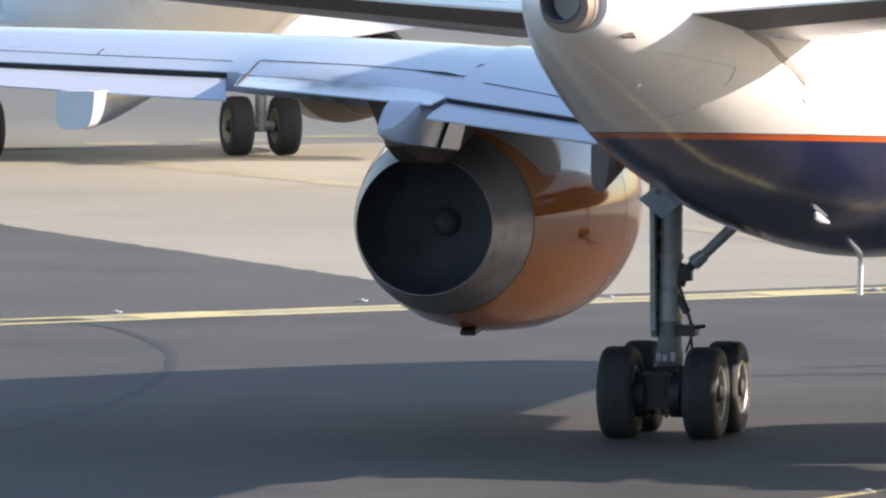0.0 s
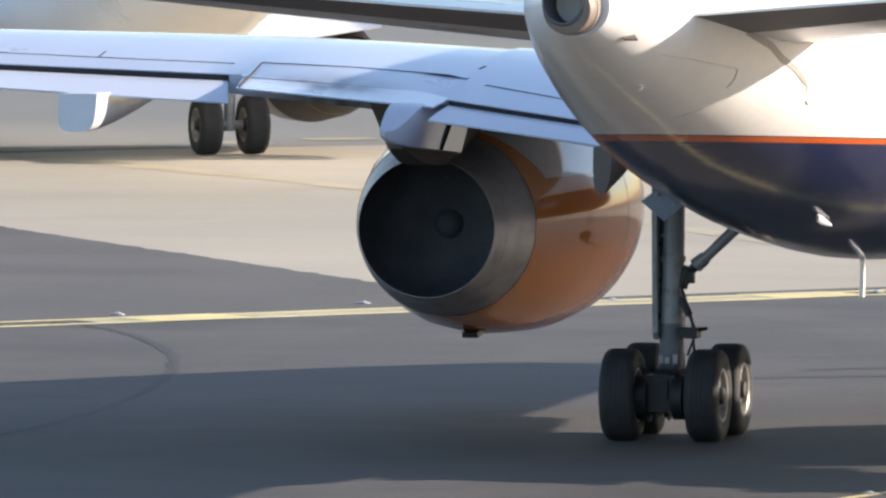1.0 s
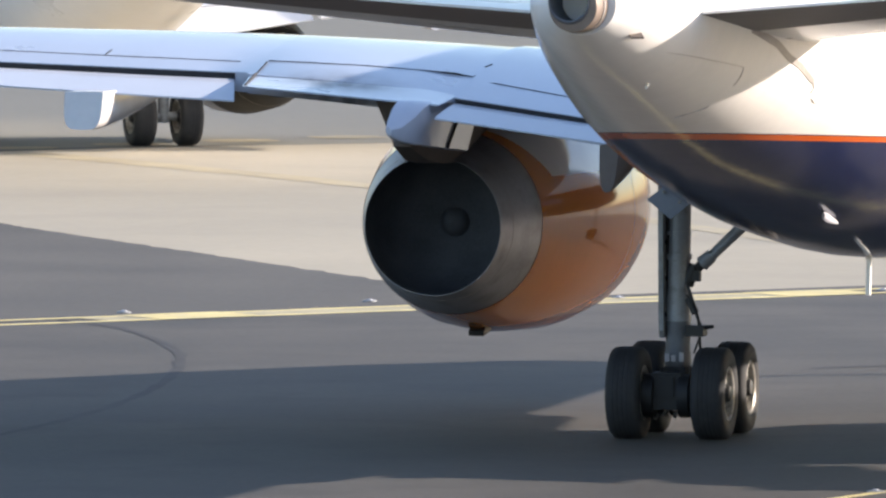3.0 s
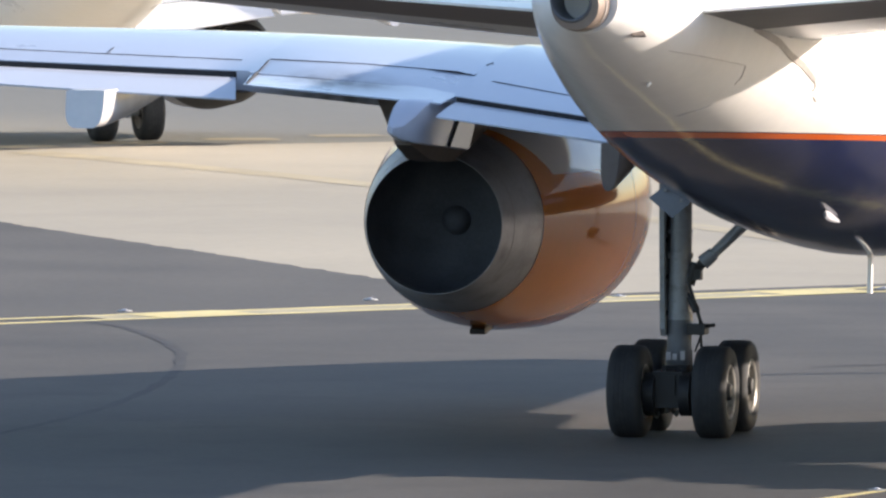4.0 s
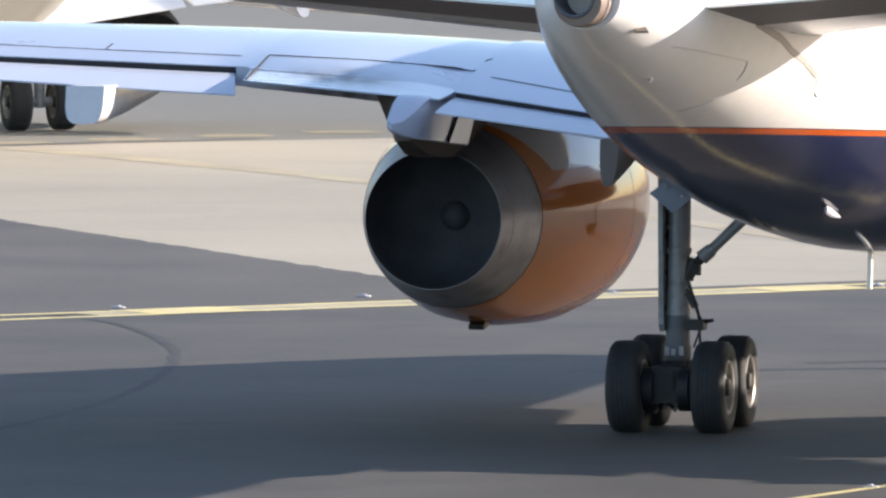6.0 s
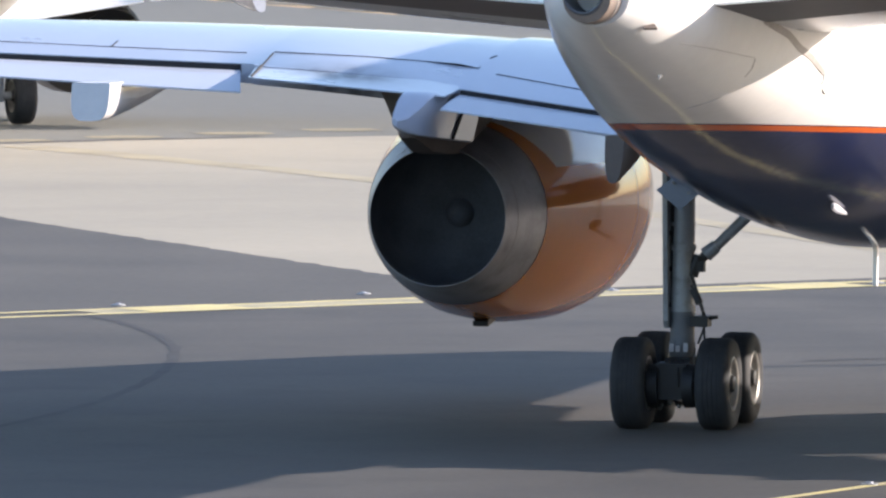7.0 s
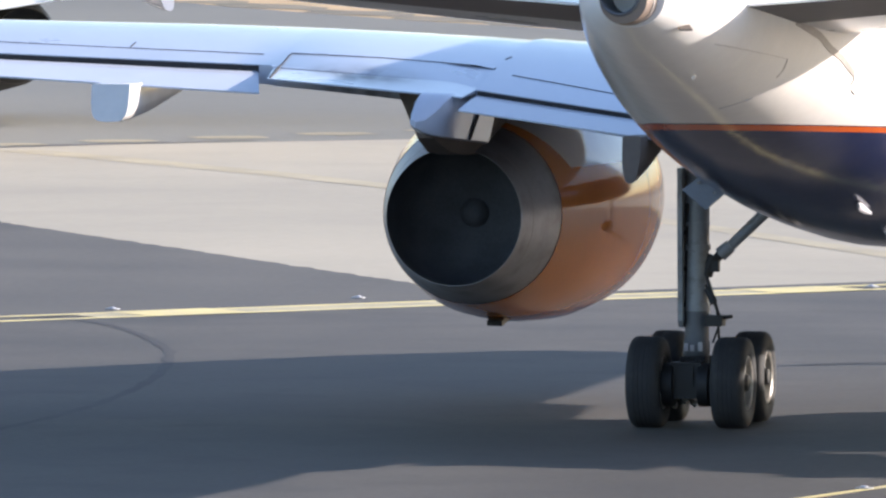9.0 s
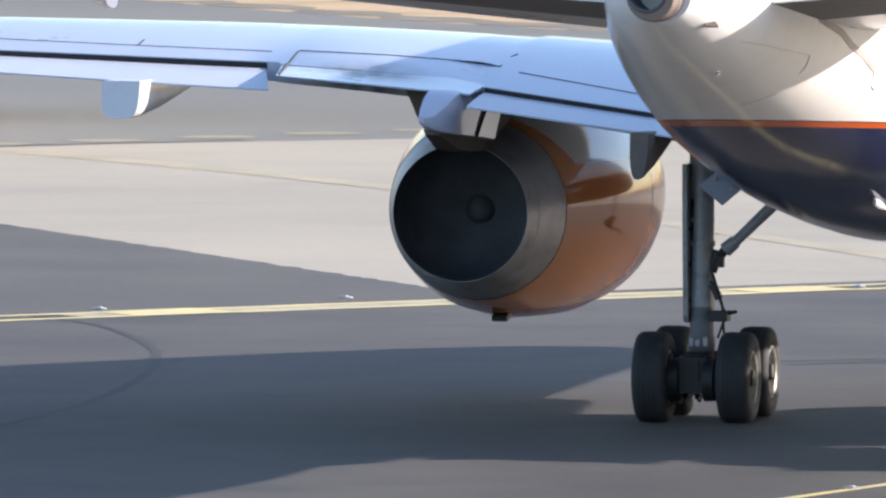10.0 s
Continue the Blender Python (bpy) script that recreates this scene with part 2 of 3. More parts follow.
def ribbon(bm, pts, width, z):
    """A painted or sealed line along pts on the ground."""
    pts = [Vector((x, y, 0)) for x, y in pts]
    left, right = [], []
    for i, p in enumerate(pts):
        d = (pts[min(i + 1, len(pts) - 1)] - pts[max(i - 1, 0)]).normalized()
        w = width(i) if callable(width) else width
        nrm = Vector((-d.y, d.x, 0)) * w / 2
        left.append(bm.verts.new((p + nrm).to_tuple()[:2] + (z,)))
        right.append(bm.verts.new((p - nrm).to_tuple()[:2] + (z,)))
    for i in range(len(pts) - 1):
        bm.faces.new((left[i], right[i], right[i + 1], left[i + 1]))
    return bm


def along(a, b, s):
    return (a[0] + (b[0] - a[0]) * s, a[1] + (b[1] - a[1]) * s)


# ---------------------------------------------------------------- the ground
LINE_A, LINE_B = (-16.78, 21.71), (-7.11, 32.21)          # the double yellow line
FAR_A, FAR_B = (-30.4, 77.0), (-24.4, 81.5)               # edge of the far tarmac

bm = bmesh.new()
flat(bm, [(-2500, -2500), (2500, -2500), (2500, 2500), (-2500, 2500)], -0.016)
tagged(part("ground", bm, "grass"), "dry golden grassland beyond the tarmac", "ground", kind="structure")

bm = bmesh.new()
flat(bm, [(-400, -300), (300, -300), (300, 320), (30, 180), (-20, 128), (-34.3, 144.2), (-39.6, 150.6), (-45.9, 160), (-210, 440)], -0.012)
tagged(part("tarmac", bm, "tarmac_far"), "distant grey tarmac reaching the grass", "tarmac", kind="structure")

l0, l1 = along(LINE_A, LINE_B, -14), along(LINE_A, LINE_B, 14)
f0, f1 = along(FAR_A, FAR_B, -14), along(FAR_A, FAR_B, 22)
bm = bmesh.new()
flat(bm, [l0, l1, f1, f0], -0.008)
tagged(part("apron", bm, "concrete"), "pale sunlit concrete apron", "apron", kind="structure")

bm = bmesh.new()
flat(bm, [l0, (-60, -240), (160, -240), l1], 0.0)
tagged(part("taxiway", bm, "asphalt"), "dark weathered asphalt taxiway", "taxiway", kind="structure")

bm = bmesh.new()
end = along(LINE_A, LINE_B, 4)
ragged = [(x + random.gauss(0, 0.035), y) for x, y in (along((-11.86, 29.27), (-23.69, 48.97), k / 80) for k in range(81))]
flat(bm, [l0, end, (end[0], end[1] + 2.2)] + ragged + [(-68, 121)], -0.004)
tagged(part("shoulder", bm, "asphalt_old"), "grey asphalt wedge beside the yellow line", "shoulder", kind="structure")

def offset_line(d):
    n = Vector((LINE_B[1] - LINE_A[1], LINE_A[0] - LINE_B[0])).normalized() * d
    return [(p[0] - n.x, p[1] - n.y) for p in (along(LINE_A, LINE_B, s * 0.25) for s in range(-24, 33))]

for off in (0.6, -0.32):
    bm = bmesh.new()
    ribbon(bm, offset_line(off), 0.27, 0.005)
    tagged(part("yellow_line", bm, "yellow"), "worn yellow taxiway edge line", "road marking", "double edge line", "structure")
bm = bmesh.new()
ribbon(bm, [(-0.19 - 0.34 * k, -9.25 - 1.33 * k) for k in range(30, -31, -1)], 0.16, 0.005)
tagged(part("yellow_line", bm, "yellow"), "yellow guide line on the asphalt", "road marking", kind="structure")
bm = bmesh.new()
ribbon(bm, [(-30.0, 75.2), (-28, 72.8), (-26.1, 70.2), (-23.4, 66.6), (-20.75, 62.6), (-17.4, 57.5), (-14.47, 52.32), (-11.65, 47.0), (-8.82, 41.63), (-5.9, 36.2)], lambda i: (0.9, 0.85, 0.8, 0.75, 0.7, 0.62, 0.55, 0.55, 0.55, 0.55)[i], -0.003)
tagged(part("yellow_line", bm, "yellow_ghost"), "faded yellow line across the concrete", "road marking", kind="structure")

# bare earth and dead weeds where the grass begins
bm = bmesh.new()
verge = [along((-34.3, 144.2), (-39.6, 150.6), k / 8) for k in range(-12, 9)] + [along((-39.6, 150.6), (-45.9, 160), k / 10) for k in range(1, 16)]
ribbon(bm, [(x + 0.9, y + 0.5) for x, y in verge], lambda i: 1.6 + 0.7 * math.sin(i * 1.3) + random.uniform(-0.4, 0.4), -0.008)
tagged(part("verge", bm, "earth"), "strip of bare brown earth at the tarmac's edge", "verge", kind="structure")

# thicker repainted dashes on the double line, with small lamps beside it
def on_line(s, off):
    n = Vector((LINE_B[1] - LINE_A[1], LINE_A[0] - LINE_B[0])).normalized() * off
    p = along(LINE_A, LINE_B, s)
    return (p[0] - n.x, p[1] - n.y)

for s0, s1 in ((0.15, 0.262), (0.86, 0.965)):
    bm = bmesh.new()
    ribbon(bm, [on_line(s0 + (s1 - s0) * k / 4, 0.15) for k in range(5)], 1.25, 0.009)
    tagged(part("yellow_dash", bm, "yellow"), "broad yellow dash between the edge lines", "road marking", "dashes on the edge line", "structure")
bm = bmesh.new()
ribbon(bm, [on_line(0.1 + 0.045 * k, 0.15) for k in range(20)], 0.85, 0.003)
tagged(part("faded_band", bm, "yellow_faded"), "faded yellow band between the edge lines", "road marking", kind="structure")

CRACK = [(-16.3, 22.6), (-15.74, 21.9), (-15.16, 21.0), (-14.4, 19.3), (-13.7, 17.5), (-12.95, 15.2), (-12.36, 12.7), (-11.83, 9.9), (-11.46, 7.2), (-11.17, 4.2), (-11.1, 1.6), (-11.15, -0.64), (-11.4, -4)]
bm = bmesh.new()
fine = []
for a, b in zip(CRACK, CRACK[1:]):
    for k in range(6):
        x, y = along(a, b, k / 6)
        fine.append((x + random.uniform(-0.012, 0.012), y + random.uniform(-0.03, 0.03)))
ribbon(bm, fine, lambda i: 0.14 + 0.03 * math.sin(i * 1.7), 0.004)
tagged(part("sealed_crack", bm, "crack"), "dark sealed crack winding over the asphalt", "crack", kind="structure")
bm = bmesh.new()
ribbon(bm, [(-9.0 + 0.6 * k, 10.3 + 0.495 * k + 0.1 * math.sin(k)) for k in range(7, 20)], 0.18, 0.004)
tagged(part("sealed_crack", bm, "crack"), "straight dark sealed joint in the asphalt", "crack", kind="structure")


def edge_lamp(x, y):
    lamp = tagged(new("taxiway_light"), "small pale inset taxiway light", "light", "lights along the edge line")
    lamp.location = (x, y, 0)
    bm = bmesh.new()
    turned(bm, [(0.0, 0.1), (0.01, 0.095), (0.018, 0.075)], 24, axis="Z", cap=(False, True))
    part("base", bm, "lamp_body", lamp)
    bm = bmesh.new()
    turned(bm, [(0.018, 0.04), (0.028, 0.036), (0.033, 0.016)], 16, axis="Z", cap=(False, True))
    part("lens", bm, "lens", lamp)
    return lamp


first = edge_lamp(-13.45, 28.09)
for x, y in ((-15.96, 24.6), (-7.3, 32.4), (-10.38, 29.6), (0.0, -8.2)):
    copy_thing(first, pose(x, y, 0))

# faded dashes at the far edge of the concrete
for k in range(5):
    bm = bmesh.new()
    a, b = (-31.35 + 1.5 * k, 77.35 + 2.0 * k), (-30.2 + 1.5 * k, 78.0 + 2.0 * k)
    ribbon(bm, [along(a, b, m / 10) for m in range(11)], lambda i: 1.25 * math.sin(math.pi * (0.12 + 0.076 * i))**0.5 + random.uniform(-0.15, 0.15), -0.004)
    tagged(part("yellow_dash", bm, "yellow_dust"), "faded yellow dash on the far tarmac", "road marking", "far dashes", "structure")
bm = bmesh.new()
ribbon(bm, [along((-31.4, 75.9), (-27.0, 80.4), m / 24) for m in range(25)], lambda i: 0.9 - 0.03 * i + random.uniform(-0.1, 0.1), -0.004)
tagged(part("dark_edge_strip", bm, "joint_dirt"), "dark strip along the concrete's edge", "joint", kind="structure")


# ---------------------------------------------------------------- aircraft
def body_ring(y, top, bottom, half, n=56):
    zc, hh = (top + bottom) / 2, (top - bottom) / 2
    return [Vector((half * math.sin(2 * math.pi * i / n), y, zc - hh * math.cos(2 * math.pi * i / n))) for i in range(n)]


def smooth_rows(rows, step):
    """Rows (y, ...) resampled with a smooth curve through them."""
    rows = sorted(rows)
    ys = np.array([r[0] for r in rows])
    out = []
    y = ys[0]
    def cr(k, y):
        i = int(np.clip(np.searchsorted(ys, y) - 1, 0, len(ys) - 2))
        h = ys[i + 1] - ys[i]
        v = [r[k] for r in rows]
        def slope(j):
            if j == 0 or j == len(ys) - 1:
                jj = min(max(j, 1), len(ys) - 1)
                return (v[jj] - v[jj - 1]) / (ys[jj] - ys[jj - 1])
            a, b = (v[j] - v[j - 1]) / (ys[j] - ys[j - 1]), (v[j + 1] - v[j]) / (ys[j + 1] - ys[j])
            return 0 if a * b <= 0 else 2 * a * b / (a + b)
        s = (y - ys[i]) / h
        return ((2 * s**3 - 3 * s**2 + 1) * v[i] + (s**3 - 2 * s**2 + s) * h * slope(i)
                + (-2 * s**3 + 3 * s**2) * v[i + 1] + (s**3 - s**2) * h * slope(i + 1))
    count = max(2, int((ys[-1] - ys[0]) / step))
    for j in range(count + 1):
        y = ys[0] + (ys[-1] - ys[0]) * j / count
        out.append([y] + [cr(k, y) for k in range(1, len(rows[0]))])
    return out


def foil(x, y_le, z_le, chord, dz, thick, cut=1.0, n=10, belly=0.9):
    """An aerofoil section at span x; dz: how much the trailing edge lies above the leading edge; cut: the chord at which it ends."""
    up, low = [], []
    for i in range(n + 1):
        s = (1 - math.cos(math.pi * i / n)) / 2 * cut
        yt = 5 * thick * (0.2969 * math.sqrt(s) - 0.126 * s - 0.3516 * s * s + 0.2843 * s**3 - 0.1015 * s**4)
        base = z_le + dz * s
        up.append(Vector((x, y_le - chord * s, base + yt * 1.1)))
        low.append(Vector((x, y_le - chord * s, base - yt * belly)))
    return list(reversed(up)) + low[1:]


def wheel(parent, x, y, r, w, name="wheel"):
    """A tyre with grooved tread, under its thing, and its rim as a piece of it."""
    bm = bmesh.new()
    h = w / 2
    prof = [(-h * 0.7, r * 0.56), (-h * 0.92, r * 0.6), (-h, r * 0.68), (-h, r * 0.82), (-h * 0.93, r * 0.925), (-h * 0.76, r * 0.985)]
    for g in (-0.42, -0.14, 0.14, 0.42):
        prof += [(h * (g - 0.04), r), (h * (g - 0.025), r * 0.992), (h * (g + 0.025), r * 0.992), (h * (g + 0.04), r)]
    prof += [(-a, b) for a, b in reversed(prof[:6])]
    turned(bm, prof, 56, axis="X")
    ob = part(name, bm, "tyre", parent)
    ob.location = (x, y, r)
    bm = bmesh.new()
    for s in (-1, 1):
        turned(bm, [(s * h * 0.7, r * 0.57), (s * h * 0.9, r * 0.59), (s * h * 0.94, r * 0.56), (s * h * 0.86, r * 0.52), (s * h * 0.5, r * 0.49), (s * h * 0.4, r * 0.28)], 36, axis="X")
        for k in range(9):
            a = 2 * math.pi * k / 9
            c = Vector((s * h * 0.43, r * 0.39 * math.cos(a), r * 0.39 * math.sin(a)))
            bar(bm, c, c + Vector((s * h * 0.14, 0, 0)), r * 0.045, n=8)
    part("rim", bm, "rim", ob, "dusty alloy wheel rim")
    # hub coloured near-black: the shadow in the rim's dish is painted
    bm = bmesh.new()
    half = [(h, 0.001), (h, r * 0.1), (h * 0.95, r * 0.17), (h * 0.72, r * 0.2), (h * 0.66, r * 0.27), (h * 0.4, r * 0.29)]
    turned(bm, [(-a, b) for a, b in half] + half[::-1], 28, axis="X")
    part("hub", bm, "oily", ob, "wheel hub coloured near-black for the shadow in the rim")
    return ob


def canoe(parent, x, z, y0, y1, half, depth, name="flap_track_fairing", rake=0.42, material="fairing", keep=0.12, square=0.75):
    """A flap track fairing: deep behind, where it is cut off obliquely, and running out under the wing in front."""
    rings = []
    for s in (0.0, 0.03, max(0.1, 1.15 * rake / (y1 - y0)), 0.3 + 0.1 * rake, 0.5 + 0.05 * rake, 0.68, 0.85, 1.0):
        k = 1 - (max(0, s - keep) / (1 - keep))**1.25 * 0.9
        w = half * min(1, 0.93 + s) * (1 - 0.45 * s * s)
        d = depth * max(0.06, k)
        y = y0 + (y1 - y0) * s
        ring = []
        for i in range(28):
            a = 2 * math.pi * i / 28
            ca, sa = math.cos(a), math.sin(a)
            u = math.copysign(abs(sa)**square, sa) * w
            v = math.copysign(abs(ca)**square, ca)
            zz = z + (d * 0.03 if v > 0 else d) * v
            slant = (zz - (z - depth)) / depth * rake if s < 0.05 else 0
            ring.append(Vector((x + u, y + slant, zz)))
        rings.append(ring)
    bm = loft(bmesh.new(), rings)
    return part(name, bm, material, parent, "glossy grey flap track fairing", sharp=35)


def nacelle_engine(parent, x, y0, z, prof, metal_to, inner, mat_name, side, hot="nozzle"):
    """A turbofan: cowling with its inlet lip, hot nozzle behind, dark duct and plug within."""
    cow = bmesh.new()
    turned(cow, [p for p in prof if p[0] >= metal_to - 1e-6] + [(prof[-1][0] - 0.18, prof[-1][1] - 0.12), (prof[-1][0] - 1.2, prof[-1][1] - 0.06)], 72)
    engine = part("engine_cowling", cow, mat_name, parent, "glossy orange and white engine cowling")
    engine.location = (x, y0, z)
    nz = bmesh.new()
    turned(nz, [(metal_to + 0.01, [p for p in prof if abs(p[0] - metal_to) < 1e-6][0][1] - 0.003)] +
           [(a, b - 0.003) for a, b in reversed(prof) if a < metal_to - 1e-6] + [(0.0, inner + 0.004), (0.004, inner)], 72)
    part("exhaust_nozzle", nz, hot, engine, "heat-stained bare metal exhaust nozzle")
    rb = bmesh.new()
    k = metal_to * 0.3
    rad = float(np.interp(k, [p[0] for p in prof], [p[1] for p in prof]))
    turned(rb, [(k, rad - 0.02), (k, rad - 0.001), (k + 0.006, rad + 0.001), (k + 0.006, rad - 0.02)], 72)
    part("nozzle_seam", rb, "seal_grey", engine)
    du = bmesh.new()
    turned(du, [(0.003, inner), (0.45, inner + 0.005), (0.8, inner - 0.05), (1.0, inner - 0.2), (1.12, inner - 0.42), (1.15, 0.01)], 56)
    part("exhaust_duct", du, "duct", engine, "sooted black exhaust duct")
    pl = bmesh.new()
    turned(pl, [(0.98, 0.001), (0.99, 0.05), (1.02, 0.1), (1.07, 0.14), (1.15, 0.17)], 40)
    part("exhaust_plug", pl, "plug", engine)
    fan = bmesh.new()
    turned(fan, [(prof[-1][0] - 1.25, 0.001), (prof[-1][0] - 1.25, prof[-1][1] - 0.03)], 40)
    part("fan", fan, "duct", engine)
    return engine


def airliner():
    """The large twin-engined airliner. Its space: x to its right, y ahead, z up from the ground; the main wheels stand about y = 0."""
    plane = tagged(new("airliner"), "white airliner with navy belly, orange stripe and orange engines", "airplane")
    rows = [(18.9, 3.2, 2.95, 0.1), (18.4, 3.6, 2.65, 0.55), (16.6, 4.5, 2.45, 1.1), (14.0, 5.4, 2.38, 1.55), (11.3, 6.1, 2.37, 1.8), (9.0, 6.44, 2.35, 1.88),
            (0.0, 6.46, 2.35, 1.88), (-6.0, 6.46, 2.35, 1.88), (-9.0, 6.44, 2.46, 1.88), (-12.0, 6.4, 2.74, 1.83), (-15.0, 6.36, 3.17, 1.68),
            (-17.5, 6.3, 3.62, 1.42), (-20.0, 6.2, 4.22, 1.09), (-22.0, 6.02, 4.74, 0.73), (-22.8, 5.93, 4.98, 0.56), (-23.05, 5.86, 5.08, 0.46), (-23.2, 5.72, 5.15, 0.32)]
    bm = bmesh.new()
    loft(bm, [body_ring(*r) for r in smooth_rows(rows, 0.5)])
    fus = part("fuselage", bm, "paint_body", plane, "white over navy fuselage with an orange stripe")
    # auxiliary power unit at the tail's end
    def circle(y, r, z, n=40, x=0.0):
        return [Vector((x + r * math.cos(2 * math.pi * k / n), y, z + r * math.sin(2 * math.pi * k / n))) for k in range(n)]
    bm = bmesh.new()
    loft(bm, [circle(-22.9, 0.26, 5.43), circle(-23.3, 0.245, 5.42), circle(-23.56, 0.23, 5.415), circle(-23.6, 0.222, 5.418), circle(-23.605, 0.19, 5.45, x=-0.03)], cap=(False, False))
    part("tail_ring", bm, "tail_metal", fus, "beige metal exhaust sleeve")
    bm = bmesh.new()
    loft(bm, [circle(-23.605, 0.19, 5.45, x=-0.03), circle(-23.63, 0.187, 5.465, x=-0.035), circle(-23.62, 0.175, 5.47, x=-0.035), circle(-23.3, 0.18, 5.45), circle(-22.7, 0.17, 5.45)], cap=(False, True))
    part("exhaust_pipe", bm, "soot", fus, "sooty round exhaust opening")
    bm = bmesh.new()
    loft(bm, [circle(-23.34, 0.2475, 5.4205), circle(-23.345, 0.252, 5.4205), circle(-23.375, 0.252, 5.42), circle(-23.38, 0.2465, 5.42)], cap=(False, False))
    part("clamp_band", bm, "seal_grey", fus)
    # belly fairing over the wing box
    bm = bmesh.new()
    loft(bm, [body_ring(y, 4.0, b, w) for y, b, w in ((-5.8, 2.7, 1.3), (-4.2, 2.3, 1.9), (-2.5, 2.2, 2.1), (4.0, 2.15, 2.15), (7, 2.25, 2.0), (8.5, 2.7, 1.4))])
    part("belly_fairing", bm, "paint_body", plane)

    # drain mast, beacon, outflow plate and tail light on the underside
    bm = bmesh.new()
    bar(bm, (-0.12, -9.05, 2.66), (0.08, -9.0, 2.46), 0.012, 0.035, square=True, w=0.05)
    bar(bm, (0.075, -9.0, 2.49), (0.07, -9.02, 2.07), 0.02, 0.02, square=True, w=0.022)
    part("drain_mast", bm, "white", plane, "white drain mast under the belly", smooth=False)
    bm = bmesh.new()
    q = [Vector((-1.38, -13.3, 3.22)), Vector((-1.06, -13.3, 3.46)), Vector((-0.9, -13.5, 3.2)), Vector((-1.1, -13.5, 3.03))]
    loft(bm, [q, [v + Vector((0.01, 0.05, 0.01)) for v in q]])
    door = part("outflow_door", bm, "door_grey", plane, "grey outflow door standing open", smooth=False)
    for c in ((-1.2, -13.33, 3.3), (-1.02, -13.42, 3.2)):
        bm = bmesh.new()
        bar(bm, c, (c[0], c[1] - 0.05, c[2]), 0.014, n=10)
        part("bolt", bm, "lamp_body", door)
    def skin(y, z, proud=0.004):
        """A point on the right flank at height z."""
        r = next(b for a, b in zip(table, table[1:] + [table[-1]]) if b[0] >= y)
        zc, hh = (r[1] + r[2]) / 2, (r[1] - r[2]) / 2
        c = max(-1, min(1, (zc - z) / hh))
        return Vector(((r[3] + proud) * math.sqrt(1 - c * c), y, z - proud * c))

    def skin_strip(name, pts, w0, w1, material, label=""):
        bm, rings = bmesh.new(), []
        count = 8 * (len(pts) - 1)
        for k in range(count + 1):
            u = k / 8
            j = min(int(u), len(pts) - 2)
            y, z = along(pts[j], pts[j + 1], u - j)
            d = (Vector(pts[j + 1]) - Vector(pts[j])).normalized()
            w = (w0 + (w1 - w0) * k / count) / 2
            a, b = (y - d.y * w, z + d.x * w), (y + d.y * w, z - d.x * w)
            rings.append([skin(*a), skin(*b), skin(*b, -0.02), skin(*a, -0.02)])
        loft(bm, rings)
        return part(name, bm, material, fus, label, smooth=False)

    table = smooth_rows(rows, 0.02)
    skin_strip("tailplane_seal", [(-20.3, 5.13), (-19.58, 4.97), (-19.18, 4.83), (-18.8, 4.74), (-18.5, 4.64), (-18.28, 4.57)], 0.075, 0.045, "seal_grey", "grey rubbing strip below the tailplane")
    for pts in ([(-21.98, 4.96), (-21.38, 4.9), (-20.21, 4.77)], [(-20.21, 4.77), (-20.13, 4.66), (-20.14, 4.59)], [(-18.29, 4.58), (-18.2, 4.5), (-18.22, 4.46)],
                [(-18.12, 4.41), (-17.98, 4.36), (-17.81, 4.36)], [(-20.17, 4.29), (-20.18, 4.32), (-20.1, 4.4)]):
        skin_strip("panel_joint", pts, 0.006, 0.004, "seal_light")
    bm = bmesh.new()
    bar(bm, (0.26, -21.4, 4.66), (0.28, -21.62, 4.62), 0.03, 0.012, 10)
    part("vent", bm, "white", fus, "small white drain vent")
    bm = bmesh.new()
    bar(bm, (0.34, -22.6, 5.2), (0.46, -22.9, 5.12), 0.012, 0.008, square=True, w=0.06)
    part("static_wick_mount", bm, "pylon_dark", fus, smooth=False)
    bm = bmesh.new()
    rings = []
    for y, r in ((-14.36, 0.03), (-14.32, 0.05), (-14.15, 0.055), (-13.9, 0.04), (-13.6, 0.015)):
        rings.append([Vector((0.6 + r * 0.5 * math.cos(k), y, 3.1 - 0.14 * (y + 14.2) + r * 0.9 * math.sin(k))) for k in (0, 0.8, 1.6, 2.4, 3.1, 3.9, 4.7, 5.5)])
    loft(bm, rings)
    part("belly_beacon", bm, "lens", plane, "white lamp housing on the belly")
    for side in (-1, 1):
        wing(plane, side)
        tailplane(plane, side)
        engine_set(plane, side)
        main_gear(plane, side)
    fin(plane)
    nose_gear(plane)
    return plane


def wing_row(x):
    """Leading edge, trailing edge, height of the trailing edge and of the upper skin's rear edge at span x."""
    y_le = 5.95 - 0.52 * (x - 1.88)
    y_te = -2.2 if x < 6.0 else -1.72 - 0.2 * (x - 6.2) if x < 8.3 else -2.1 - 0.225 * (x - 8.1)
    z_te = 3.59 + 0.136 * (x - 5.95) if x < 6.0 else 3.75 + 0.098 * (x - 6.38) if x < 8.3 else 3.755 + 0.069 * (x - 8.19)
    z_skin = 3.79 - 0.142 * (6.1 - x) if x < 6.1 else 3.83 + 0.085 * (x - 6.1) if x < 8.3 else 4.03 + 0.0465 * (x - 8.35)
    return y_le, y_te, z_te, z_skin


FLAP = 1.15                                     # depth of the flaps


def cut_y(x):
    return wing_row(x)[1] + FLAP if not 6.0 <= x <= 8.3 else -0.75 - 0.16 * (x - 6.0)


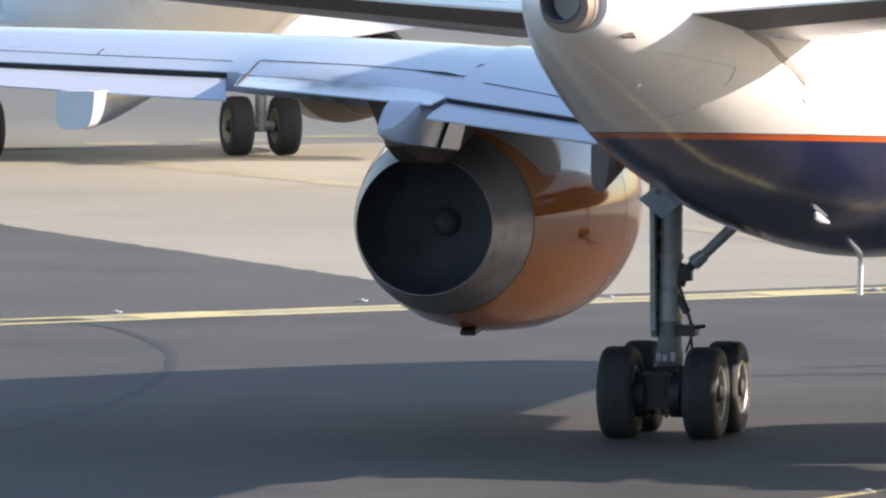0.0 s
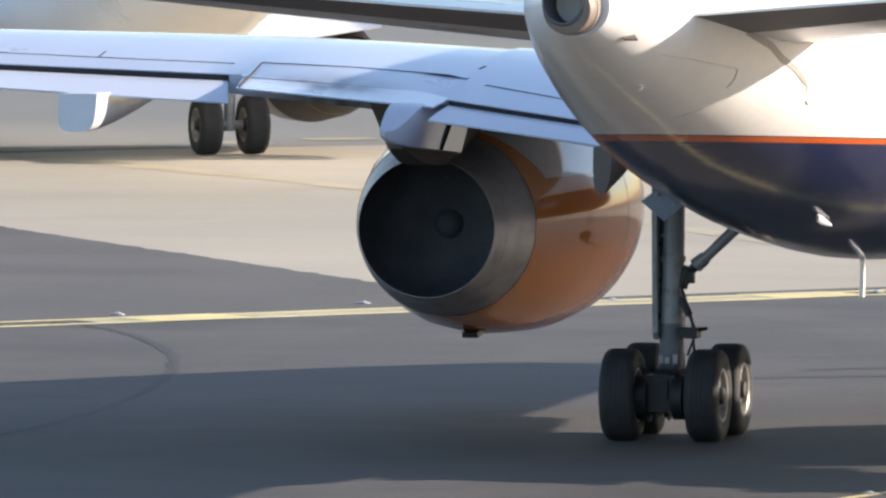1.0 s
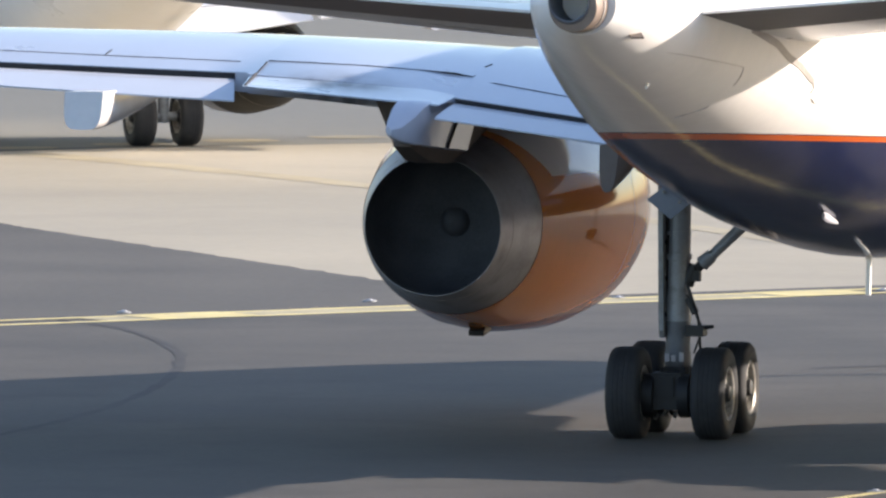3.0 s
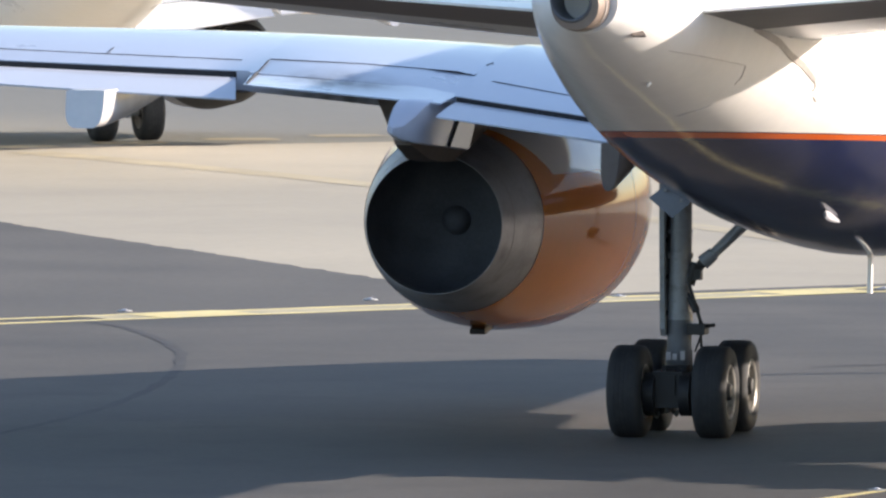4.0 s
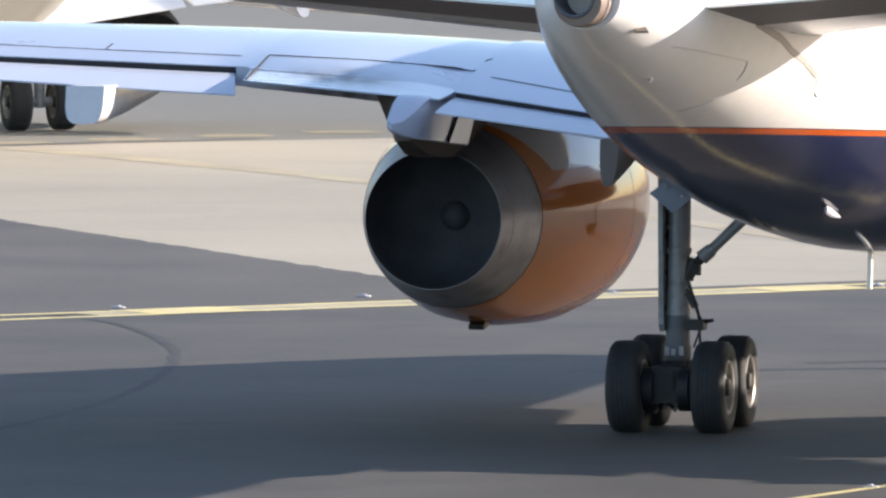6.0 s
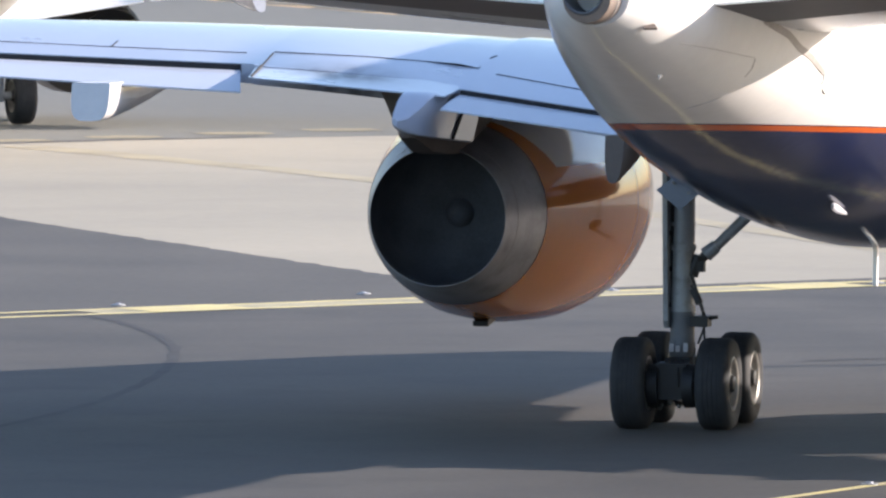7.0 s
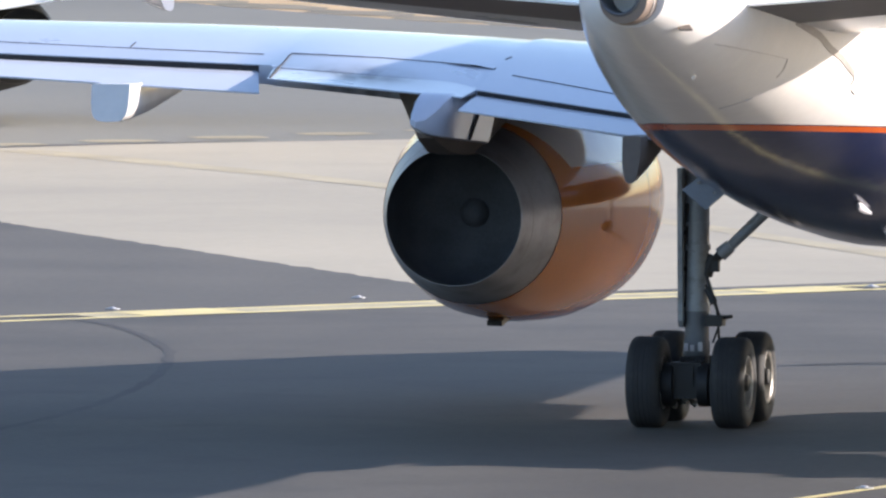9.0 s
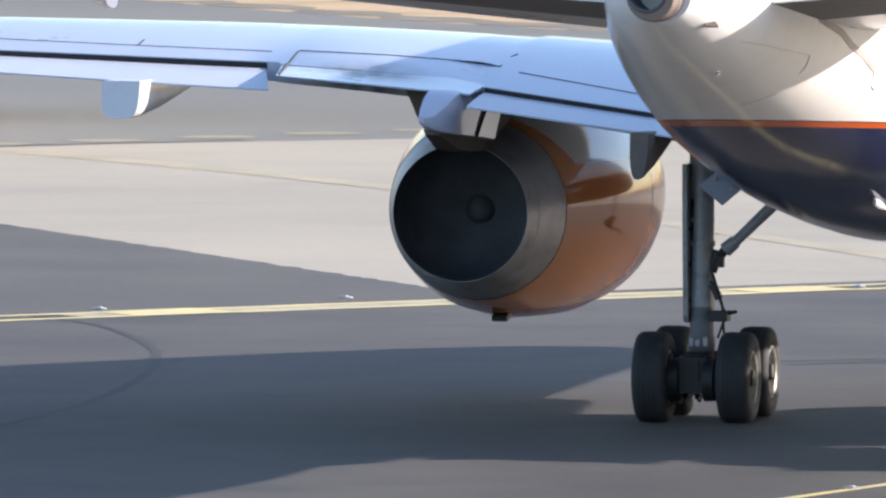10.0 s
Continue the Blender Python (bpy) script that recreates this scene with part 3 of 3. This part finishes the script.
def wing_station(x):
    """The fixed wing's section: an aerofoil that ends where the flaps begin, its upper skin led to z_skin."""
    y_le, y_te, z_te, z_skin = wing_row(x)
    chord = y_le - y_te
    end = (y_le - cut_y(x)) / chord
    thick = (0.142 - 0.0012 * (x - 1.88)) * chord
    z_le = 3.36 + 0.125 * (x - 1.88) if x < 5 else 3.75 + 0.125 * (x - 5) - 0.0074 * (x - 5)**2 if x < 10 else 4.19 + 0.051 * (x - 10)
    ring = foil(x, y_le, z_le, chord, -0.06 * chord, thick, cut=end, belly=0.35)
    n = len(ring) // 2
    off = z_skin - ring[0].z
    for p in ring[:n + 1]:
        p.z += off * ((y_le - p.y) / chord / end)**2
    return ring


def wing_top(x, y):
    """Height of the upper skin of the fixed wing."""
    up = wing_station(x)[:11]
    for a, b in zip(up, up[1:]):
        if a.y <= y <= b.y:
            return a.z + (b.z - a.z) * (y - a.y) / (b.y - a.y)
    return up[0].z if y < up[0].y else up[-1].z


def wing(plane, side):
    S = lambda p: Vector((p[0] * side, p[1], p[2]))
    bm = bmesh.new()
    xs = [1.2, 1.88, 3, 4.5, 5.2, 5.99, 6.01, 6.6, 7.3, 8.29, 8.31, 8.8, 9.5, 11.5, 14, 16.5, 18.4, 18.9, 19.05]
    loft(bm, [[S(p) for p in wing_station(x)] for x in xs])
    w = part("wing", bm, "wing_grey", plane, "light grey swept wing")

    # panels behind the rear spar: inner flap, thrust gate, outer flap, aileron
    def panel(name, x0, x1, step, thick, gap, material, lean0=0.0, lean1=0.0, limit=0.0):
        bm, rings = bmesh.new(), []
        count = 6
        for k in range(count + 1):
            x = x0 + (x1 - x0) * k / count
            lean = lean0 * (1 - k / count)**3 + lean1 * (k / count)**3
            ref = max(x, limit)
            y_le, y_te, z_te, z_skin = wing_row(ref)
            yf, zf, zr = cut_y(ref) - gap, z_skin - step, z_te
            ring = []
            for u, hump in ((0, -0.03), (0.04, 0.0), (0.3, 0.012), (0.65, 0.012), (1, 0)):
                ring.append(S((x + lean * (1 - u), yf + (y_te - yf) * u, zf + (zr - zf) * u + (hump if step else 0.0))))
            for u, d in ((1, 0.018), (0.65, thick * 0.45), (0.3, thick * 0.85), (0.05, thick)):
                ring.append(S((x + lean * (1 - u), yf + (y_te - yf) * u, zf + (zr - zf) * u - d)))
            rings.append(ring)
        loft(bm, rings)
        return part(name, bm, material, w)

    panel("inner_flap", 2.1, 5.96, 0.055, 0.09, 0.03, "flap_grey")
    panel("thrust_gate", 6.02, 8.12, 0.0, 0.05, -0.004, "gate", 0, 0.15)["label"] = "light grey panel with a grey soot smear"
    panel("outer_flap", 8.2, 14.5, 0.06, 0.1, 0.03, "flap_grey", 0.26, 0, 8.31)
    panel("aileron", 14.56, 18.4, 0.02, 0.12, 0.02, "flap_grey")

    # dark strips added in the slots in front of the flaps, painting the gap's deep shade
    def gap_shade(x0, x1, h):
        bm = bmesh.new()
        xs = [x0 + (x1 - x0) * k / 8 for k in range(9)]
        loft(bm, [[S((x, cut_y(x) + dy, wing_row(x)[3] + dz)) for dy, dz in ((-0.012, -0.012), (0.0, -0.012), (0.0, -h), (-0.012, -h))] for x in xs])
        part("flap_gap_shade", bm, "dark_slot", w, smooth=False)
    gap_shade(2.1, 5.98, 0.09)
    gap_shade(8.45, 14.5, 0.095)

    # joints of the spoilers and panels on the upper skin
    def joint(pts, width=0.013):
        bm = bmesh.new()
        rings = []
        for k in range(len(pts) - 1):
            for m in range(7):
                x, y = along(pts[k], pts[k + 1], m / 6)
                d = (Vector(pts[k + 1]) - Vector(pts[k])).normalized() * width / 2
                z0 = wing_top(x, y) if y > cut_y(x) else panel_top(x, y)
                rings.append([S((x - d.y, y + d.x, z0 + 0.007)), S((x + d.y, y - d.x, z0 + 0.007)), S((x + d.y, y - d.x, z0 - 0.02)), S((x - d.y, y + d.x, z0 - 0.02))])
        loft(bm, rings)
        part("panel_joint", bm, "dark_slot", w, smooth=False)
    def panel_top(x, y):
        y_le, y_te, z_te, z_skin = wing_row(x)
        u = (cut_y(x) - y) / (cut_y(x) - y_te)
        return z_skin + (z_te - z_skin) * u + 0.012
    joint([(8.1, -2.05), (8.2, -1.15), (8.22, -0.45)], 0.014)
    joint([(8.22, -0.4), (7.2, -0.05), (6.05, 0.2)], 0.014)
    joint([(6.05, 0.2), (5.95, 0.75)])
    joint([(6.0, -0.15), (4.4, -0.35), (2.4, -0.5)])
    joint([(8.5, -0.55), (10.0, -0.93), (12.5, -1.5)], 0.008)
    joint([(9.95, -0.88), (9.94, -0.62)], 0.01)
    # whitened fairing, its colour imitating the reflection on the cut end
    canoe(w, 9.7 * side, 3.86, -3.0, 1.2, 0.23, 0.4, rake=0.12, material="canoe", square=0.5)
    canoe(w, 13.2 * side, 4.12, -3.7, 0.2, 0.26, 0.36)
    canoe(w, 3.95 * side, 3.32, -2.7, -0.4, 0.11, 0.5, rake=0.12, material="pylon_dark", keep=0.02)


def tailplane(plane, side):
    """The trimmed tailplane, nose down, with its drooped elevator."""
    fixed, moving = [], []
    for x in (0.0, 0.9, 2.5, 5.0, 7.3, 7.55):
        k = x / 7.5
        y_le, z_le, chord = -17.2 - 0.62 * x, 4.92 + 0.115 * x, 4.2 * (1 - k) + 1.5 * k
        ring = foil(x, y_le, z_le, chord, 0.42 * chord / 4.9, 0.1 * chord, cut=0.62)
        fixed.append([Vector((p.x * side, p.y, p.z)) for p in ring])
        top, low, y_te = ring[0], ring[-1], y_le - chord
        mid = (top.z + low.z) / 2
        row = [(top.y - 0.02, top.z - 0.005), (top.y - 0.5 * (top.y - y_te), top.z - 0.015), (y_te, top.z - 0.05), (y_te, top.z - 0.075), (top.y - 0.02, low.z - 0.01)]
        moving.append([Vector((x * side, y, z)) for y, z in row])
    part_ob = part("tailplane", loft(bmesh.new(), fixed), "white", plane, "pale horizontal tailplane")
    bm = loft(bmesh.new(), moving)
    bmesh.ops.recalc_face_normals(bm, faces=bm.faces)
    # downward faces take the dark colour, standing in for shade underneath
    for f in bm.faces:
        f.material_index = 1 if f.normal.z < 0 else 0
    part("elevator", bm, ["white", "elevator"], part_ob, "drooped white elevator, its underside coloured dark for shade", smooth=False)


def fin(plane):
    bm = bmesh.new()
    rings = []
    for z, y_le, chord in ((5.9, -14.6, 7.0), (8, -16.6, 5.9), (11, -19.4, 4.3), (13.5, -21.8, 3.0)):
        r = foil(0, y_le, 0, chord, 0, 0.1 * chord)
        rings.append([Vector((p.z, p.y, z)) for p in r])
    loft(bm, rings)
    part("fin", bm, "paint_body", plane, "white vertical tail fin")


def engine_set(plane, side):
    prof = [(0.0, 0.775), (0.5, 0.897), (1.0, 1.025), (2.0, 1.218), (3.0, 1.32), (4.3, 1.37), (5.2, 1.34), (5.9, 1.23), (6.5, 1.11), (7.0, 0.98)]
    engine = nacelle_engine(plane, 6.48 * side, 0.1, 2.31, prof, 1.0, 0.765, "nacelle", side)
    engine.rotation_euler = (0, 0, radians(0.45 * side))
    # pylon from the cowling up into the wing
    bm = bmesh.new()
    rings = []
    for y, c, w, z0, z1 in ((-1.75, 6.42, 0.12, 3.26, 3.5), (-1.0, 6.42, 0.17, 3.08, 3.68), (-0.3, 6.42, 0.2, 3.02, 3.72), (0.6, 6.4, 0.26, 3.0, 3.8), (2.5, 6.4, 0.3, 3.2, 3.85), (4.5, 6.4, 0.26, 3.5, 3.85), (5.6, 6.4, 0.08, 3.55, 3.75)):
        rings.append([Vector((c * side + x * w, y, z)) for x, z in ((-0.75, z0), (0.75, z0), (1, z0 * 0.6 + z1 * 0.4), (1.15, z1), (-1.15, z1), (-1, z0 * 0.6 + z1 * 0.4))])
    loft(bm, rings)
    part("pylon", bm, "pylon_dark", plane, "scorched metal engine pylon", smooth=False)
    # beaver-tail fairing behind the pylon: its tail runs out on the outer side, its inner cheek is cut off obliquely
    rings = []
    for y, xo, xi, zo, zi, bo, bi in ((-2.42, 6.45, 6.39, 3.49, 3.475, 3.42, 3.4), (-2.3, 6.46, 6.3, 3.57, 3.494, 3.38, 3.335), (-2.1, 6.46, 6.2, 3.69, 3.6, 3.34, 3.295), (-1.9, 6.46, 6.14, 3.75, 3.7, 3.31, 3.275),
                                      (-1.6, 6.46, 6.12, 3.78, 3.745, 3.28, 3.25), (-0.7, 6.46, 6.1, 3.74, 3.72, 3.21, 3.19), (0.02, 6.46, 6.07, 3.74, 3.72, 3.16, 3.14)):
        mid = (xo + xi) / 2
        sec = ((xo, zo - 0.02), (xo - 0.02, zo), (mid, (zo + zi) / 2 + 0.012), (xi + 0.012, zi), (xi, zi - 0.012), (xi, (zi + bi) / 2), (xi, bi + 0.012), (xi + 0.012, bi), (xo - 0.02, bo), (xo, bo + 0.02))
        rings.append([Vector((a * side, y + (0.7 * (b - bi) / (zi - bi) if y > 0 else 0), b)) for a, b in sec])
    part("pylon_fairing", loft(bmesh.new(), rings), "wing_grey", plane, "light grey beaver-tail fairing", sharp=35)
    rings = []
    for y, k in ((-1.05, 1.0), (-0.2, 1.05)):
        rings.append([Vector((a * side, y, 3.74 - b * k)) for a, b in ((6.87, 0.0), (6.45, 0.0), (6.45, 0.42), (6.74, 0.31))])
    part("pylon_skirt", loft(bmesh.new(), rings), "pylon_dark", plane, "dull brown skirt under the wing", smooth=False)
    bm = bmesh.new()                      # dark joint across the fairing's inner cheek
    bar(bm, (6.102 * side, -0.9, 3.22), (6.088 * side, -0.46, 3.5), 0.012, 0.012, square=True, w=0.022)
    part("fairing_joint", bm, "dark_slot", plane, smooth=False)
    for y, r in ((4.35, 1.368),):
        bm = bmesh.new()
        turned(bm, [(y - 0.005, r - 0.02), (y - 0.005, r + 0.002), (y + 0.005, r + 0.002), (y + 0.005, r - 0.02)], 72)
        part("cowl_joint", bm, "seal_grey", engine)
    bm = bmesh.new()
    bar(bm, (0.04, 2.55, -1.2), (0.0, 2.2, -1.3), 0.05, 0.03, square=True, w=0.09)
    part("drain_mast", bm, "black", engine, "small dark drain mast")


def main_gear(plane, side):
    x = 3.81 * side
    inb, out = -side, side                      # towards and away from the fuselage
    bm = bmesh.new()
    bar(bm, (x, 0, 1.3), (x * 1.005, 0.12, 3.3), 0.134, 0.142, 28)
    for z, r, h in ((1.28, 0.145, 0.1), (1.5, 0.142, 0.07), (1.98, 0.15, 0.06), (2.25, 0.142, 0.04)):
        bar(bm, (x, 0.02, z), (x, 0.02, z + h), r, n=28)
    gear = part("main_gear_strut", bm, "strut", plane, "grey painted landing gear strut")
    bm = bmesh.new()
    bar(bm, (x, 0, 0.62), (x, 0, 1.3), 0.135, n=28)
    bar(bm, (x, 0, 0.82), (x, 0, 0.97), 0.15, 0.145, n=28)
    part("oleo_piston", bm, "door_grey", gear, "dark grey oleo piston")
    bm = bmesh.new()
    for dx, h in ((-0.09, 0.09), (-0.02, 0.07), (0.07, 0.1)):
        box(bm, x + dx - 0.025, x + dx + 0.025, -0.17, -0.15, 0.86, 0.86 + h)
    part("placard", bm, "fairing", gear, "small white placards", smooth=False)
    bm = bmesh.new()
    bar(bm, (x, -0.55, 0.5), (x, 0.7, 0.5), 0.12, 0.12, square=True, w=0.09)
    box(bm, x - 0.13, x + 0.13, -0.25, 0.25, 0.4, 0.8)
    box(bm, x - 0.17, x + 0.17, -0.68, -0.3, 0.36, 0.76)
    box(bm, x - 0.07, x + 0.09, -0.71, -0.6, 0.5, 0.72)
    bar(bm, (x - 0.07, -0.6, 0.36), (x - 0.07, -0.5, 0.8), 0.03, n=10)
    bar(bm, (x + 0.09, -0.6, 0.36), (x + 0.08, -0.45, 0.78), 0.026, n=10)
    for y in (-0.57, 0.66):
        bar(bm, (x - 0.4, y, 0.508), (x + 0.4, y, 0.508), 0.085, n=16)
        for dx in (-0.2, 0.2):
            bar(bm, (x + dx - 0.06, y, 0.508), (x + dx + 0.06, y, 0.508), 0.24, n=24)
    part("bogie_beam", bm, "oily", gear, "near-black bogie beam")
    bm = bmesh.new()
    for dx in (-0.1, 0.02, 0.12):
        bar(bm, (x + dx, -0.45, 0.3), (x + dx, 0.45, 0.32), 0.022, n=8)
        bar(bm, (x + dx, -0.45, 0.3), (x + dx * 0.7, -0.5, 0.45), 0.02, n=8)
    part("brake_rod", bm, "oily", gear)
    # long narrow door on the outer side
    bm = bmesh.new()
    rings = []
    for z, w in ((1.12, 0.1), (1.2, 0.17), (2.0, 0.2), (2.9, 0.22)):
        c = x + out * 0.15
        rings.append([Vector((c + a, b * w, z)) for a, b in ((-0.035, -1), (0.02, -1.02), (0.03, 1), (-0.03, 1))])
    loft(bm, rings)
    part("gear_door", bm, "strut", gear, "narrow grey gear door", smooth=False)
    bm = bmesh.new()
    bar(bm, (x + out * 0.1, -0.06, 1.15), (x + out * 0.1, -0.04, 2.5), 0.02, n=8)
    bar(bm, (x + out * 0.1, -0.06, 0.9), (x + out * 0.1, -0.06, 1.15), 0.013, n=8)
    part("hydraulic_pipe", bm, "black", gear)
    for z in (1.35, 1.75, 2.15):
        bm = bmesh.new()
        box(bm, x + out * 0.15 - 0.035, x + out * 0.15 + 0.035, -0.1, -0.04, z, z + 0.05)
        part("door_hinge", bm, "oily", gear, smooth=False)
    # folding side brace with its knuckle
    bm = bmesh.new()
    bar(bm, (x + inb * 0.34, 0.02, 1.99), (x + inb * 0.86, 0.1, 2.5), 0.058, 0.07, 14)
    bar(bm, (x + inb * 0.26, 0.02, 1.93), (x + inb * 0.38, 0.02, 2.03), 0.085, 0.075, 14)
    part("side_brace", bm, "strut", gear)
    bm = bmesh.new()
    bar(bm, (x + inb * 0.1, 0, 1.76), (x + inb * 0.3, 0.02, 1.97), 0.06, 0.05, 12)
    bar(bm, (x + inb * 0.1, 0, 1.7), (x + inb * 0.19, 0, 1.92), 0.075, 0.06, 12)
    box(bm, x + inb * 0.2 - 0.05, x + inb * 0.2 + 0.05, -0.06, 0.06, 1.74, 1.86)
    part("brace_lug", bm, "black", gear, "dark forged brace lug")
    # torque link and hoses on the inner side
    bm = bmesh.new()
    bar(bm, (x + inb * 0.12, -0.1, 1.72), (x + inb * 0.26, -0.16, 1.32), 0.02, n=8)
    bar(bm, (x + inb * 0.26, -0.16, 1.32), (x + inb * 0.27, -0.1, 1.0), 0.016, n=8)
    bar(bm, (x + inb * 0.14, -0.1, 1.55), (x + inb * 0.22, -0.14, 1.4), 0.045, n=10)
    bar(bm, (x + inb * 0.12, -0.12, 1.6), (x + inb * 0.3, -0.12, 1.22), 0.013, n=8)
    bar(bm, (x + inb * 0.3, -0.12, 1.22), (x + inb * 0.2, -0.12, 0.95), 0.013, n=8)
    part("hydraulic_hose", bm, "black", gear, "black hydraulic hoses")
    bm = bmesh.new()
    box(bm, x + inb * 0.22 - 0.1, x + inb * 0.22 + 0.1, -0.2, 0.05, 1.14, 1.26)
    bar(bm, (x + inb * 0.12, -0.1, 1.2), (x + inb * 0.42, -0.1, 1.25), 0.03, 0.02, 8)
    part("valve_block", bm, "black", gear, "dark valve block", smooth=False)
    for dx, z in ((-0.05, 0.3), (0.06, 0.27), (-0.16, 0.25)):
        bm = bmesh.new()
        bar(bm, (x + dx, -0.5, z), (x + dx + 0.02, -0.46, z + 0.05), 0.026, 0.02, 8)
        part("brake_coupling", bm, "lamp_body", gear, "bright brake line coupling", smooth=False)
    gear.location = (0, 0.55, -0.03)
    for dx in (-0.475, 0.475):
        for y in (-0.02, 1.21):
            xx = 3.77 * side + dx
            WHEELS.append((wheel(plane, xx, y, 0.508, 0.38), xx, y))


def nose_gear(plane):
    bm = bmesh.new()
    bar(bm, (0, 14.6, 0.4), (0, 14.5, 2.6), 0.09, n=18)
    bar(bm, (-0.25, 14.6, 0.4), (0.25, 14.6, 0.4), 0.05)
    part("nose_gear_strut", bm, "strut", plane)
    for dx in (-0.24, 0.24):
        NOSE_WHEELS.append((wheel(plane, dx, 14.6, 0.4, 0.28, "nose_wheel"), dx, 14.6))


WHEELS, NOSE_WHEELS = [], []
main_plane = airliner()


# ---------------------------------------------------------------- the aircraft behind
def small_airliner():
    plane = tagged(new("small_airliner"), "white twin-engined airliner taxiing away in the distance", "airplane")
    rows = [(15.5, 3.1, 2.8, 0.1), (14.6, 3.7, 2.0, 0.8), (12.5, 4.8, 1.5, 1.5), (10, 5.25, 1.35, 1.88), (-3, 5.25, 1.35, 1.88), (-5, 5.25, 1.55, 1.84), (-8, 5.25, 2.3, 1.62), (-12, 5.15, 3.35, 1.0), (-16, 4.8, 4.2, 0.3)]
    bm = bmesh.new()
    loft(bm, [body_ring(*r, n=40) for r in smooth_rows(rows, 0.7)])
    part("fuselage", bm, "white", plane)
    for side in (-1, 1):
        bm = bmesh.new()
        rings = []
        for x in (1.2, 1.9, 4.8, 8, 14.4):
            y_le = 5.2 - 0.5 * (x - 1.9)
            y_te = -1.6 if x < 5 else -1.6 - 0.2 * (x - 4.8)
            rings.append([Vector((p.x * side, p.y, p.z)) for p in foil(x, y_le, 2.2 + 0.1 * (x - 1.9), y_le - y_te, 0.0, 0.11 * (y_le - y_te), cut=0.85)])
        loft(bm, rings)
        w = part("wing", bm, "white", plane)
        bm = bmesh.new()
        slab(bm, [(2.0 * side, -0.75, 2.3), (4.9 * side, -0.75, 2.6), (4.9 * side, -1.55, 2.23), (2.0 * side, -1.55, 1.8)], 0.45)
        part("inner_flap", bm, "white", w)
        bm = bmesh.new()
        slab(bm, [(5.0 * side, -0.9, 2.7), (10 * side, -1.9, 3.25), (10 * side, -2.7, 2.85), (5.0 * side, -1.7, 2.25)], 0.3)
        part("outer_flap", bm, "white", w)
        canoe(w, 6.5 * side, 2.5, -3.6, -0.2, 0.14, 0.42, rake=0.3)
        bm = bmesh.new()
        rings = []
        for x in (0.2, 3, 6.3):
            rings.append([Vector((p.x * side, p.y, p.z)) for p in foil(x, -11.8 - 0.55 * x, 4.3 + 0.12 * x, 3.6 - 0.35 * x, 0, 0.35 - 0.03 * x)])
        loft(bm, rings)
        part("tailplane", bm, "white", plane)
        prof = [(0.0, 0.62), (0.5, 0.76), (1.0, 0.86), (2.2, 0.98), (3.2, 0.98), (3.9, 0.86), (4.1, 0.78)]
        nacelle_engine(plane, 4.83 * side, 0.3, 1.42, prof, 2.2, 0.6, "navy", side, "oily")
        x = 2.62 * side
        bm = bmesh.new()
        bar(bm, (x, 0, 0.4), (x, 0, 2.2), 0.1)
        bar(bm, (x - 0.4, 0, 0.508), (x + 0.4, 0, 0.508), 0.08)
        part("main_gear_strut", bm, "strut", plane)
        for dx in (-0.42, 0.42):
            SMALL_WHEELS.append((wheel(plane, x + dx, 0, 0.508, 0.4), x + dx, 0, 0.508))
    bm = bmesh.new()
    loft(bm, [[Vector((p.z, p.y, z)) for p in foil(0, y, 0, c, 0, 0.1 * c)] for z, y, c in ((4.8, -9, 5.5), (7.5, -12, 3.8), (11, -15.5, 2))])
    part("fin", bm, "white", plane)
    bm = bmesh.new()
    bar(bm, (0, 11, 0.3), (0, 11, 1.9), 0.07)
    part("nose_gear_strut", bm, "strut", plane)
    for dx in (-0.2, 0.2):
        SMALL_WHEELS.append((wheel(plane, dx, 11, 0.34, 0.2, "nose_wheel"), dx, 11, 0.34))
    return plane


SMALL_WHEELS = []
far_plane = small_airliner()


# ---------------------------------------------------------------- what moves
def motions():
    path = [(0, 0.0, 0.0, 0.0), (3, 0.0, 0.0, 0.0), (3.5, 0.0, 0.009, 0.003), (4, 0.0, 0.033, 0.01), (4.5, 0.001, 0.07, 0.02), (5, 0.003, 0.12, 0.033),
            (5.5, 0.005, 0.184, 0.051), (6, 0.009, 0.264, 0.074), (6.5, 0.014, 0.367, 0.106), (7, 0.02, 0.497, 0.148), (7.5, 0.028, 0.664, 0.205),
            (8, 0.036, 0.877, 0.282), (8.5, 0.046, 1.148, 0.383), (9, 0.057, 1.491, 0.516), (9.5, 0.068, 1.921, 0.688), (10, 0.079, 2.455, 0.906)]
    walk(main_plane, [(t, pose(x, y, 0, 0, 0, yaw)) for t, x, y, yaw in path])
    for ob, x, y in WHEELS:
        walk(ob, [(t, pose(x, y, 0.508, -math.degrees(s / 0.508))) for t, _, s, _ in path])
    for ob, x, y in NOSE_WHEELS:
        walk(ob, [(t, pose(x, y, 0.4, -math.degrees(s / 0.4))) for t, _, s, _ in path])
    yaw = FAR_YAW
    ca, sa = math.cos(radians(yaw)), math.sin(radians(yaw))
    rows, roll = [], []
    for k in range(41):
        t = k / 4
        x, y = -25.74 - 0.85 * t - 0.026 * t * t, 75.2 + 1.2 * t + 0.026 * t * t
        late = 0.7 * (max(0, t - 4) / 5)**2          # it loses speed towards the end
        x, y = x + 0.6 * late, y - 0.8 * late
        rows.append((t, pose(x - 2.62 * ca, y - 2.62 * sa, 0, 0, 0, yaw)))
        roll.append((t, math.hypot(x + 25.74, y - 75.2)))
    walk(far_plane, rows)
    for ob, x, y, r in SMALL_WHEELS:
        walk(ob, [(t, pose(x, y, r, -math.degrees(s / r))) for t, s in roll])


FAR_YAW = 29.0
motions()
